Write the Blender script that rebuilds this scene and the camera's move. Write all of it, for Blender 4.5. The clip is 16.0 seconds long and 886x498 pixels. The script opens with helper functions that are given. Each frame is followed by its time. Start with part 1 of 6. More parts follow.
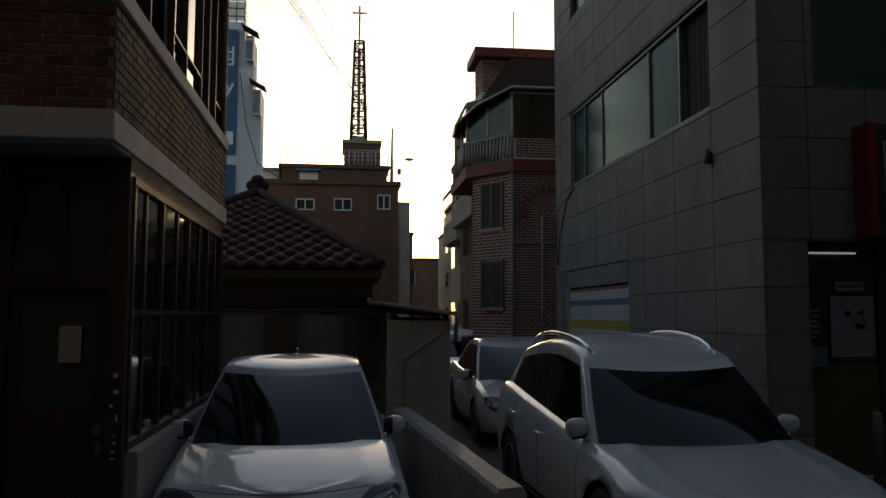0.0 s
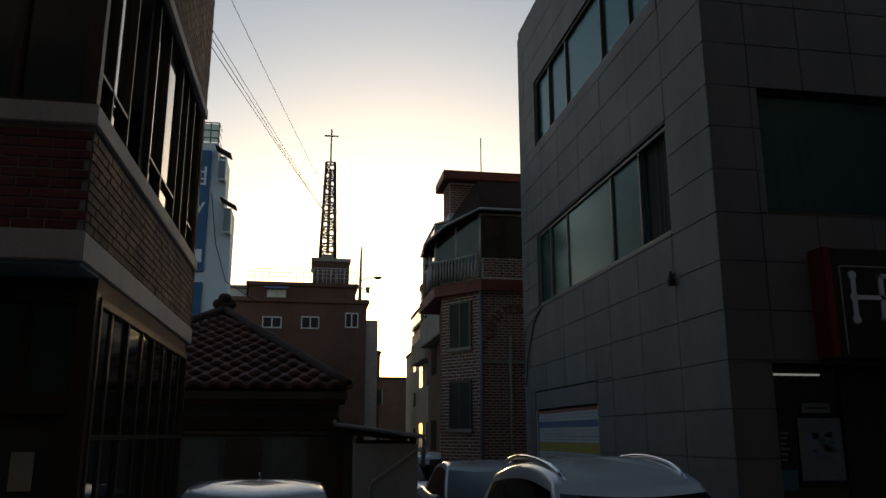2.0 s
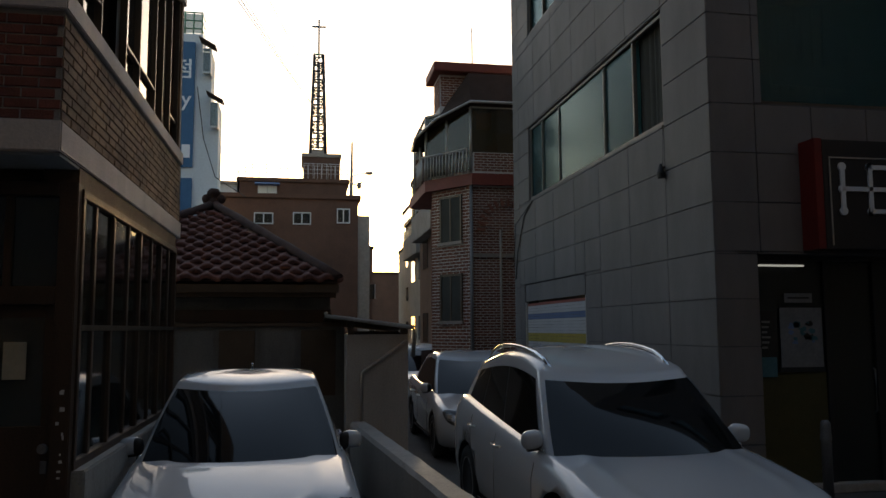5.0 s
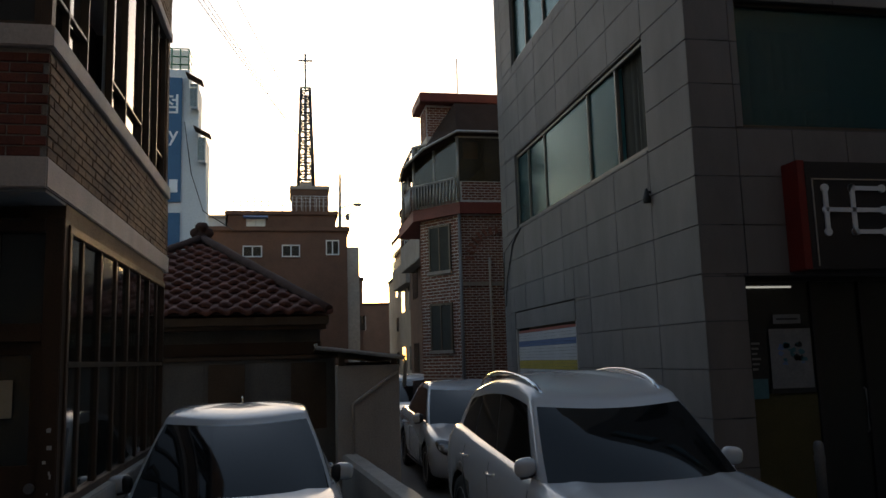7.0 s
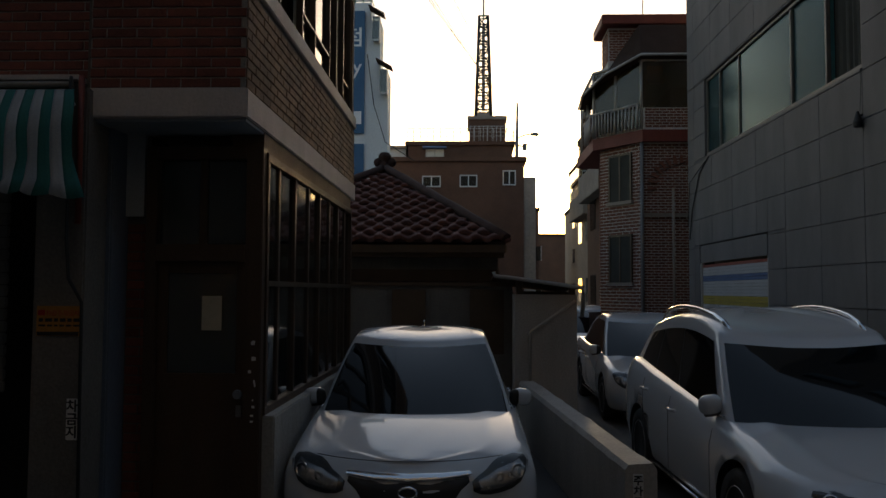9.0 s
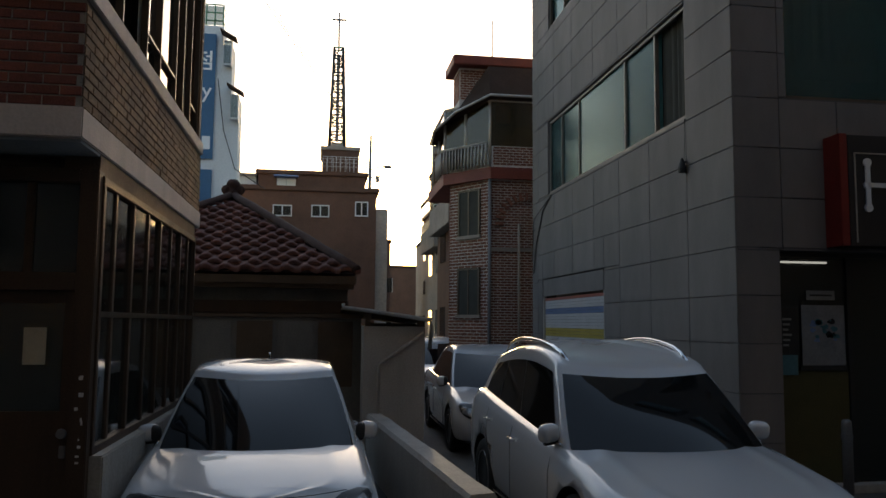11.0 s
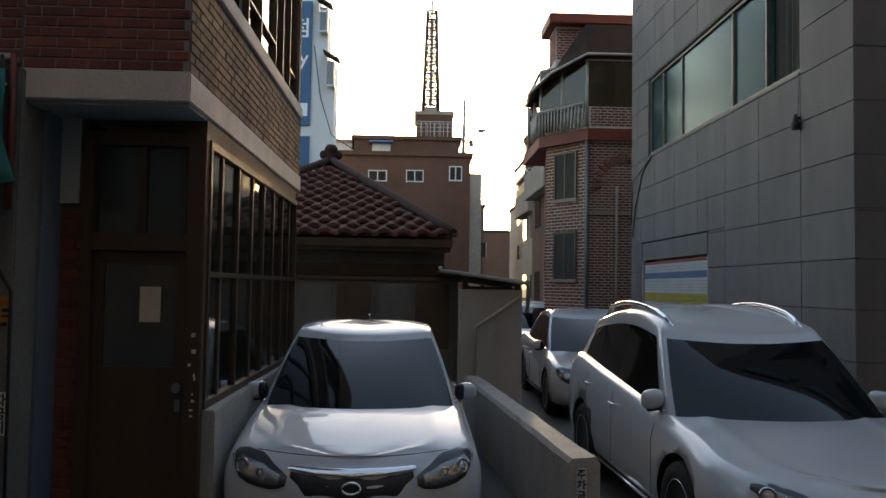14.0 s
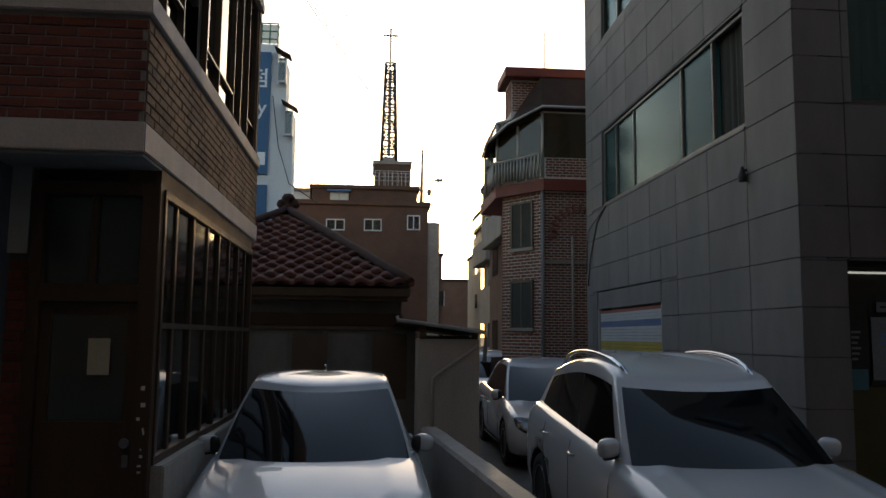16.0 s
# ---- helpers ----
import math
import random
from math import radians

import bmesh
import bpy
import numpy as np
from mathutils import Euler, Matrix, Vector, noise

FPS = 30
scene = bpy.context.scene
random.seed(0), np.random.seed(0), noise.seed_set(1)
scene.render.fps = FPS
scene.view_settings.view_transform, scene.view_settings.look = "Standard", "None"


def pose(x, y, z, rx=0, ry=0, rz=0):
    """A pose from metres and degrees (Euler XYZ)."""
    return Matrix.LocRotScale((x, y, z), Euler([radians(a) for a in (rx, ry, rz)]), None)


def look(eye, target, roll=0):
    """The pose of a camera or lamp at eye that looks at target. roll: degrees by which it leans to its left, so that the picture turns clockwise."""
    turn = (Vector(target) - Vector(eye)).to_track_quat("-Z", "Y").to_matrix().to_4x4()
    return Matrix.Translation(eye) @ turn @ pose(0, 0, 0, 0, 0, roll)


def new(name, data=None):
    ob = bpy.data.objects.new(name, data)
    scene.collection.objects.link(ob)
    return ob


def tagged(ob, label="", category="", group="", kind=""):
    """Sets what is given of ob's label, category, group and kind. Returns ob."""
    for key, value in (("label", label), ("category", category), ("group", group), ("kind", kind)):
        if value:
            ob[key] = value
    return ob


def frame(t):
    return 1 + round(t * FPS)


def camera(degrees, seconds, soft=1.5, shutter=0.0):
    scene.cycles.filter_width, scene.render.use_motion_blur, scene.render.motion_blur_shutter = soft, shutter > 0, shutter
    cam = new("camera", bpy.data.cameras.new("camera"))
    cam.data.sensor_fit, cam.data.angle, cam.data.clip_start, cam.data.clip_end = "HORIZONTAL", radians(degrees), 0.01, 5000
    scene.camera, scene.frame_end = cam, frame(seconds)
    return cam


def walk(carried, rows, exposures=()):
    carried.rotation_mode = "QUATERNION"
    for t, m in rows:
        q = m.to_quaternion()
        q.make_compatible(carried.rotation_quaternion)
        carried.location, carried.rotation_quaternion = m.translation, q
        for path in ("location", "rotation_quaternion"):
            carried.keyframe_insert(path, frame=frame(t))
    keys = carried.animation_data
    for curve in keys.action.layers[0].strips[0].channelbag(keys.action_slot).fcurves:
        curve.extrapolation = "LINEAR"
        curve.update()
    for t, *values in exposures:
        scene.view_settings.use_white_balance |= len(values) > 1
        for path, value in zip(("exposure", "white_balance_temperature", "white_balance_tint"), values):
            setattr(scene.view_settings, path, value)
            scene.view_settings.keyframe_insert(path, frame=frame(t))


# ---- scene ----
cam = camera(58.5, 16.0)
PATH = [
    (0, (-0.303, 1.401, 1.921), (-0.056, 3.379, 2.086), 0.1),
    (0.5, (-0.311, 1.423, 1.912), (-0.248, 3.418, 2.029), 1.2),
    (1, (-0.315, 1.42, 1.925), (-0.29, 3.402, 2.189), 1.8),
    (1.5, (-0.317, 1.395, 1.936), (-0.238, 3.354, 2.328), 1.5),
    (2, (-0.311, 1.362, 1.944), (0.008, 3.283, 2.403), 0.0),
    (2.5, (-0.282, 1.369, 1.924), (0.131, 3.304, 2.214), -0.0),
    (3, (-0.283, 1.383, 1.921), (0.099, 3.33, 2.17), -0.2),
    (3.5, (-0.251, 1.36, 1.91), (0.394, 3.234, 2.184), -1.9),
    (4, (-0.267, 1.384, 1.92), (0.085, 3.335, 2.18), -0.2),
    (6.5, (-0.258, 1.391, 1.902), (0.102, 3.352, 2.059), -0.7),
    (7, (-0.255, 1.377, 1.902), (0.115, 3.324, 2.176), -1.6),
    (7.5, (-0.25, 1.4, 1.921), (0.059, 3.34, 2.296), -1.8),
    (8, (-0.267, 1.399, 1.921), (-0.171, 3.34, 2.391), -0.5),
    (8.5, (-0.286, 1.42, 1.879), (-0.44, 3.393, 2.165), 0.3),
    (9, (-0.289, 1.444, 1.886), (-0.359, 3.44, 1.991), 0.3),
    (9.5, (-0.273, 1.436, 1.897), (-0.15, 3.427, 2.043), -0.3),
    (10, (-0.269, 1.417, 1.893), (-0.061, 3.4, 2.054), 0.1),
    (12.5, (-0.262, 1.453, 1.891), (0.108, 3.406, 2.11), 0.0),
    (13, (-0.263, 1.465, 1.878), (0.077, 3.431, 2.014), 0.7),
    (13.5, (-0.292, 1.47, 1.873), (-0.11, 3.459, 1.967), 0.8),
    (14, (-0.307, 1.497, 1.871), (-0.238, 3.493, 1.966), 0.9),
    (14.5, (-0.344, 1.528, 1.882), (-0.418, 3.524, 1.998), 1.6),
    (15, (-0.343, 1.51, 1.894), (-0.39, 3.501, 2.077), 2.0),
    (15.5, (-0.317, 1.489, 1.891), (-0.257, 3.477, 2.103), 1.6),
    (16, (-0.294, 1.477, 1.878), (-0.122, 3.457, 2.097), 0.6),
]
EXPOSURES = [
    (0, 0.75, 7500, 18), (0.5, 1.70, 7500, 18), (1, 1.83, 7500, 18), (1.5, 1.15, 7200, 16), (2, 0.40, 6900, 13), (2.5, 0.20, 6950, 14),
    (3, 0.65, 7200, 16), (3.5, 0.70, 7200, 16), (4, 0.80, 7300, 17), (6.5, 1.90, 7500, 18), (7, 1.40, 7500, 18), (7.5, 0.85, 7200, 15),
    (8, 0.25, 6850, 12), (8.5, 0.15, 6850, 12), (9, 0.90, 7500, 18), (9.5, 2.00, 7500, 18), (10, 2.10, 7500, 18), (12.5, 0.90, 7500, 18),
    (13, 1.15, 7500, 18), (13.5, 1.85, 7500, 18), (14, 2.35, 7500, 18), (14.5, 2.43, 7500, 18), (15, 2.28, 7500, 18), (15.5, 1.85, 7500, 18),
    (16, 1.60, 7500, 18),
]
walk(cam, [(t, look(eye, target, roll)) for t, eye, target, roll in PATH], EXPOSURES)

# ---- world and sun ----
SUN_AZ, SUN_EL = 6.12, 6.1          # degrees right of +y, degrees above the horizon
world = bpy.data.worlds.new("sky")
scene.world = world
world.use_nodes = True
wn = world.node_tree
wn.nodes.clear()
sky_tex = wn.nodes.new("ShaderNodeTexSky")
sky_tex.sky_type = "NISHITA"
sky_tex.sun_disc = False
sky_tex.sun_elevation = radians(SUN_EL)
sky_tex.sun_rotation = radians(SUN_AZ)
sky_tex.altitude = 50
sky_tex.air_density, sky_tex.dust_density, sky_tex.ozone_density = 1.0, 1.0, 1.4
wbg = wn.nodes.new("ShaderNodeBackground")
wbg.inputs[1].default_value = 0.15
wout = wn.nodes.new("ShaderNodeOutputWorld")
wn.links.new(sky_tex.outputs[0], wbg.inputs[0])
wn.links.new(wbg.outputs[0], wout.inputs[0])


def toward(az, el):
    return Vector((math.sin(radians(az)) * math.cos(radians(el)), math.cos(radians(az)) * math.cos(radians(el)), math.sin(radians(el))))


sun_lamp = bpy.data.lights.new("sun", "SUN")
sun_lamp.energy, sun_lamp.angle, sun_lamp.color = 2.2, radians(0.5), (1.0, 0.68, 0.36)
sun_ob = new("sun", sun_lamp)
sun_ob.matrix_world = look(tuple(toward(SUN_AZ, SUN_EL) * 300), (0, 0, 0))

# ---- helpers ----


def part(name, bm, material, parent=None, label="", smooth=False):
    me = bpy.data.meshes.new(name)
    bm.normal_update()
    bm.to_mesh(me)
    bm.free()
    mats = material if isinstance(material, (list, tuple)) else [material]
    for m in mats:
        me.materials.append(m)
    if smooth:
        me.shade_smooth()
    ob = new(name, me)
    if parent is not None:
        ob.parent = parent
    if label:
        ob["label"] = label
    return ob


def thing(name, at=(0, 0, 0), label="", category="", group="", kind="", rz=0):
    ob = new(name)
    ob.empty_display_size = 0.2
    ob.matrix_basis = pose(*at, 0, 0, rz)
    return tagged(ob, label, category, group, kind)


def add_box(bm, x0, x1, y0, y1, z0, z1, mi=0):
    v = [bm.verts.new((x, y, z)) for z in (z0, z1) for y in (y0, y1) for x in (x0, x1)]
    for q in ((0, 2, 3, 1), (4, 5, 7, 6), (0, 1, 5, 4), (2, 6, 7, 3), (0, 4, 6, 2), (1, 3, 7, 5)):
        bm.faces.new([v[i] for i in q]).material_index = mi
    return v


def box(x0, x1, y0, y1, z0, z1, bevel=0.0):
    bm = bmesh.new()
    add_box(bm, x0, x1, y0, y1, z0, z1)
    if bevel:
        bmesh.ops.bevel(bm, geom=bm.edges[:], offset=bevel, segments=2, affect="EDGES", clamp_overlap=True)
    return bm


def prism(points, z0, z1):
    """An upright prism over a plan outline, counter-clockwise."""
    bm = bmesh.new()
    a = [bm.verts.new((x, y, z0)) for x, y in points]
    b = [bm.verts.new((x, y, z1)) for x, y in points]
    n = len(points)
    bm.faces.new(a[::-1])
    bm.faces.new(b)
    for i in range(n):
        bm.faces.new((a[i], a[(i + 1) % n], b[(i + 1) % n], b[i]))
    return bm


def add_tube(bm, pts, r, seg=8, mi=0):
    """A tube along points; r is a radius or a list of radii."""
    pts = [Vector(p) for p in pts]
    rings = []
    for i, p in enumerate(pts):
        d = (pts[min(i + 1, len(pts) - 1)] - pts[max(i - 1, 0)]).normalized()
        side = d.cross(Vector((0, 0, 1)))
        side = side.normalized() if side.length > 1e-4 else Vector((1, 0, 0))
        up = side.cross(d)
        rr = r[i] if isinstance(r, (list, tuple)) else r
        rings.append([bm.verts.new(p + (side * math.cos(a) + up * math.sin(a)) * rr) for a in (2 * math.pi * k / seg for k in range(seg))])
    for a, b in zip(rings, rings[1:]):
        for k in range(seg):
            f = bm.faces.new((a[k], a[(k + 1) % seg], b[(k + 1) % seg], b[k]))
            f.smooth, f.material_index = True, mi
    bm.faces.new(rings[0][::-1]).material_index = mi
    bm.faces.new(rings[-1]).material_index = mi


def tube(pts, r, seg=8):
    bm = bmesh.new()
    add_tube(bm, pts, r, seg)
    bmesh.ops.recalc_face_normals(bm, faces=bm.faces[:])
    return bm


def lathe(profile, seg=24, axis="x"):
    """Turns (radius, along) pairs round an axis."""
    bm = bmesh.new()
    rings = []
    for r, h in profile:
        ring = []
        for k in range(seg):
            c, s = math.cos(2 * math.pi * k / seg) * r, math.sin(2 * math.pi * k / seg) * r
            ring.append(bm.verts.new((h, c, s) if axis == "x" else (c, s, h)))
        rings.append(ring)
    for a, b in zip(rings, rings[1:]):
        for k in range(seg):
            bm.faces.new((a[k], a[(k + 1) % seg], b[(k + 1) % seg], b[k]))
    if profile[0][0] > 1e-4:
        bm.faces.new(rings[0][::-1])
    if profile[-1][0] > 1e-4:
        bm.faces.new(rings[-1])
    bmesh.ops.remove_doubles(bm, verts=bm.verts[:], dist=1e-5)
    bmesh.ops.recalc_face_normals(bm, faces=bm.faces[:])
    return bm


def lettering(name, text, size, m, material, parent=None, depth=0.004, bold=0.0, label=""):
    cu = bpy.data.curves.new(name, "FONT")
    cu.body, cu.size, cu.extrude, cu.offset, cu.align_x, cu.align_y = text, size, depth, bold, "LEFT", "BOTTOM_BASELINE"
    tmp = new("tmp_text", cu)
    bpy.context.view_layer.update()
    me = bpy.data.meshes.new_from_object(tmp.evaluated_get(bpy.context.evaluated_depsgraph_get()))
    bpy.data.objects.remove(tmp)
    me.materials.clear()
    me.materials.append(material)
    me.name = name
    ob = new(name, me)
    ob.matrix_basis = m
    if parent is not None:
        ob.parent = parent
    if label:
        ob["label"] = label
    return ob


# ---- materials ----


def mat(name, colour, rough=0.6, var=0.25, scale=3.0, fine=40.0, bump=0.15, metal=0.0, second=None, mix=0.45, obj_var=0.0, coat=0.0, spec=0.5, streak=0.0, rvar=0.1):
    """A surface whose colour varies at a coarse and a fine scale, with relief and uneven gloss."""
    m = bpy.data.materials.new(name)
    m.use_nodes = True
    nt = m.node_tree
    n, l = nt.nodes, nt.links
    b = n["Principled BSDF"]
    tc = n.new("ShaderNodeTexCoord")
    geo = n.new("ShaderNodeNewGeometry")
    src = geo.outputs["Position"]
    if streak:
        mp = n.new("ShaderNodeMapping")
        mp.inputs["Scale"].default_value = (1, 1, streak)
        l.new(src, mp.inputs[0])
        src_c = mp.outputs[0]
    else:
        src_c = src
    c1 = n.new("ShaderNodeTexNoise")
    c1.inputs["Scale"].default_value, c1.inputs["Detail"].default_value, c1.inputs["Roughness"].default_value = scale, 6, 0.65
    l.new(src_c, c1.inputs["Vector"])
    f1 = n.new("ShaderNodeTexNoise")
    f1.inputs["Scale"].default_value, f1.inputs["Detail"].default_value = fine, 5
    l.new(src, f1.inputs["Vector"])
    ramp = n.new("ShaderNodeMapRange")
    ramp.inputs[1].default_value, ramp.inputs[2].default_value = 0.3, 0.7
    l.new(c1.outputs[0], ramp.inputs[0])
    mixer = n.new("ShaderNodeMix")
    mixer.data_type = "RGBA"
    mixer.inputs["A"].default_value = (*colour, 1)
    mixer.inputs["B"].default_value = (*(second or [c * (1 - var) for c in colour]), 1)
    sc = n.new("ShaderNodeMath")
    sc.operation = "MULTIPLY"
    sc.inputs[1].default_value = mix * 2
    l.new(ramp.outputs[0], sc.inputs[0])
    l.new(sc.outputs[0], mixer.inputs["Factor"])
    hsv = n.new("ShaderNodeHueSaturation")
    val = n.new("ShaderNodeMapRange")
    val.inputs[1].default_value, val.inputs[2].default_value = 0.25, 0.75
    val.inputs[3].default_value, val.inputs[4].default_value = 1 - var * 0.5, 1 + var * 0.5
    l.new(f1.outputs[0], val.inputs[0])
    value = val.outputs[0]
    if obj_var:
        oi = n.new("ShaderNodeObjectInfo")
        add = n.new("ShaderNodeMath")
        add.operation = "MULTIPLY_ADD"
        add.inputs[1].default_value = obj_var
        l.new(oi.outputs["Random"], add.inputs[0])
        isl = n.new("ShaderNodeMath")
        isl.operation = "MULTIPLY_ADD"
        isl.inputs[1].default_value = obj_var
        l.new(geo.outputs["Random Per Island"], isl.inputs[0])
        off = n.new("ShaderNodeMath")
        off.operation = "SUBTRACT"
        off.inputs[1].default_value = obj_var
        l.new(value, off.inputs[0])
        l.new(off.outputs[0], isl.inputs[2])
        l.new(isl.outputs[0], add.inputs[2])
        value = add.outputs[0]
    l.new(value, hsv.inputs["Value"])
    l.new(mixer.outputs["Result"], hsv.inputs["Color"])
    l.new(hsv.outputs[0], b.inputs["Base Color"])
    rr = n.new("ShaderNodeMapRange")
    rr.inputs[3].default_value, rr.inputs[4].default_value = max(0.02, rough - rvar), min(1, rough + rvar)
    l.new(c1.outputs[0], rr.inputs[0])
    l.new(rr.outputs[0], b.inputs["Roughness"])
    b.inputs["Metallic"].default_value = metal
    b.inputs["Coat Weight"].default_value = coat
    b.inputs["Coat Roughness"].default_value = 0.03
    b.inputs["Specular IOR Level"].default_value = spec
    if bump:
        bp = n.new("ShaderNodeBump")
        bp.inputs["Strength"].default_value, bp.inputs["Distance"].default_value = bump, 0.01
        l.new(f1.outputs[0], bp.inputs["Height"])
        l.new(bp.outputs[0], b.inputs["Normal"])
    return m


def window_glass(name, tint, rough=0.01, alpha=0.35, wave=0.02, film=(1, 1, 1), ior=1.5):
    """Tinted glass: a gloss that grows towards grazing view over a see-through tint."""
    m = bpy.data.materials.new(name)
    m.use_nodes = True
    nt = m.node_tree
    n, l = nt.nodes, nt.links
    b = n["Principled BSDF"]
    b.inputs["Base Color"].default_value = (*tint, 1)
    b.inputs["Roughness"].default_value = rough
    b.inputs["IOR"].default_value = 1.5
    tr = n.new("ShaderNodeBsdfTransparent")
    tr.inputs[0].default_value = (*[min(1, c * 3 + 0.35) for c in tint], 1)
    gl = n.new("ShaderNodeBsdfGlossy")
    gl.inputs["Roughness"].default_value = rough
    gl.inputs["Color"].default_value = (*film, 1)
    geo = n.new("ShaderNodeNewGeometry")
    nz = n.new("ShaderNodeTexNoise")
    nz.inputs["Scale"].default_value = 1.3
    bp = n.new("ShaderNodeBump")
    bp.inputs["Strength"].default_value, bp.inputs["Distance"].default_value = wave, 0.05
    l.new(geo.outputs["Position"], nz.inputs["Vector"])
    l.new(nz.outputs[0], bp.inputs["Height"])
    fr = n.new("ShaderNodeFresnel")
    fr.inputs["IOR"].default_value = ior
    l.new(bp.outputs[0], fr.inputs["Normal"])
    l.new(bp.outputs[0], gl.inputs["Normal"])
    l.new(bp.outputs[0], b.inputs["Normal"])
    m1 = n.new("ShaderNodeMixShader")
    m1.inputs[0].default_value = alpha
    l.new(tr.outputs[0], m1.inputs[1])
    l.new(b.outputs[0], m1.inputs[2])
    m2 = n.new("ShaderNodeMixShader")
    l.new(fr.outputs[0], m2.inputs[0])
    l.new(m1.outputs[0], m2.inputs[1])
    l.new(gl.outputs[0], m2.inputs[2])
    l.new(m2.outputs[0], n["Material Output"].inputs[0])
    return m


def glow(name, colour, strength):
    m = bpy.data.materials.new(name)
    m.use_nodes = True
    b = m.node_tree.nodes["Principled BSDF"]
    b.inputs["Base Color"].default_value = (0, 0, 0, 1)
    b.inputs["Emission Color"].default_value = (*colour, 1)
    b.inputs["Emission Strength"].default_value = strength
    return m


M_ASPHALT = mat("worn_concrete_ground", (0.11, 0.108, 0.105), 0.85, 0.35, 0.8, 60, 0.5, second=(0.06, 0.06, 0.06))
M_BRICK_R = mat("red_brick", (0.26, 0.075, 0.05), 0.85, 0.4, 5, 70, 0.5, second=(0.15, 0.05, 0.037), obj_var=0.35)
M_BRICK_Y = mat("tan_brick", (0.33, 0.19, 0.105), 0.8, 0.45, 1.6, 70, 0.5, second=(0.10, 0.06, 0.04), obj_var=0.36)
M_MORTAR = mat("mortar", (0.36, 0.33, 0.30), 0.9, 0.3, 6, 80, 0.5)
M_MORTAR_W = mat("white_mortar", (0.74, 0.70, 0.66), 0.9, 0.2, 6, 80, 0.4)
M_SCREEN = mat("dark_insect_screen", (0.05, 0.052, 0.045), 0.9, 0.2, 3, 90, 0.1)
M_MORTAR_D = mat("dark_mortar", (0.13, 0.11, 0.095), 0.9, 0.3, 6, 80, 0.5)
M_BRICK_H = mat("house_brick", (0.27, 0.105, 0.065), 0.8, 0.3, 4, 40, 0.4, second=(0.15, 0.06, 0.045), obj_var=0.35)
M_BAND = mat("painted_concrete_band", (0.66, 0.57, 0.53), 0.7, 0.2, 2.5, 50, 0.25, second=(0.5, 0.44, 0.4), streak=0.3)
M_SOFFIT = mat("grey_soffit", (0.42, 0.45, 0.46), 0.8, 0.2, 2, 50, 0.2)
M_CONC = mat("weathered_concrete", (0.40, 0.38, 0.35), 0.85, 0.3, 1.5, 45, 0.4, second=(0.24, 0.225, 0.205), streak=0.35)
M_CONC_L = mat("pale_cement_render", (0.52, 0.47, 0.42), 0.85, 0.25, 1.5, 45, 0.4, second=(0.36, 0.32, 0.28), streak=0.35)
M_PILLAR = mat("brown_grey_concrete", (0.21, 0.19, 0.17), 0.85, 0.35, 2.2, 45, 0.45, second=(0.12, 0.11, 0.10), streak=0.4)
M_BLUEGREY = mat("blue_grey_paint", (0.15, 0.185, 0.235), 0.6, 0.2, 2, 40, 0.2, streak=0.3)
M_WOOD = mat("brown_door_wood", (0.075, 0.040, 0.022), 0.5, 0.35, 4, 60, 0.25, streak=0.15)
M_WOOD_D = mat("old_dark_timber", (0.12, 0.075, 0.045), 0.75, 0.35, 3, 50, 0.3)
M_ALU = mat("dark_bronze_frame", (0.10, 0.075, 0.055), 0.4, 0.2, 6, 50, 0.1, metal=0.3)
M_ALU_L = mat("anodised_frame", (0.50, 0.46, 0.42), 0.4, 0.2, 6, 50, 0.1, metal=0.4)
M_STONE = mat("grey_granite_panel", (0.182, 0.167, 0.163), 0.72, 0.32, 1.6, 160, 0.15, second=(0.128, 0.118, 0.115), obj_var=0.13, streak=0.35)
M_JOINT = mat("dark_joint", (0.11, 0.11, 0.115), 0.9, 0.2, 5, 60, 0.2)
# near-black in place of shade in unlit rooms; also the strip poster's sheet
M_DARK = mat("room_shade_and_poster_black", (0.035, 0.033, 0.03), 0.9, 0.3, 2, 30, 0.1)
M_CURTAIN = mat("grey_green_curtain", (0.30, 0.34, 0.31), 0.9, 0.25, 2, 20, 0.2, streak=0.05)
M_CURTAIN_W = mat("white_curtain", (0.75, 0.75, 0.72), 0.9, 0.15, 2, 20, 0.2, streak=0.05)
M_CURTAIN_T = mat("teal_curtain", (0.16, 0.42, 0.44), 0.9, 0.25, 1.5, 15, 0.2, streak=0.05)
M_GLASS = window_glass("window_glass", (0.05, 0.07, 0.07))
M_GLASS_R = window_glass("coated_reflective_glass", (0.05, 0.07, 0.07), rough=0.03, ior=3.0)
M_GLASS_T = window_glass("teal_window_glass", (0.04, 0.12, 0.13), rough=0.2, alpha=0.5, wave=0.07, film=(0.16, 0.34, 0.36))
M_GLASS_O = window_glass("olive_balcony_glass", (0.13, 0.10, 0.05), alpha=0.3)
M_ALU_M = mat("bronze_anodised_frame", (0.24, 0.21, 0.185), 0.45, 0.2, 6, 50, 0.1, metal=0.3)
# gloss colour cut to a quarter and blurred, to dim the street's reflection
M_GLASS_S = window_glass("dimmed_shop_glass", (0.02, 0.025, 0.025), rough=0.35, alpha=0.7, film=(0.25, 0.25, 0.25))
M_GLASS_L = window_glass("old_uneven_glass", (0.06, 0.075, 0.07), rough=0.06, wave=0.03)
M_GLASS_D = window_glass("dark_shop_glass", (0.02, 0.025, 0.025), alpha=0.6)
M_GLASS_F = window_glass("patterned_door_glass", (0.045, 0.055, 0.052), rough=0.2, alpha=0.75, wave=0.1)
M_PAINT = mat("white_car_paint", (0.56, 0.585, 0.615), 0.25, 0.03, 1, 400, 0.0, coat=1.0, rvar=0.04)
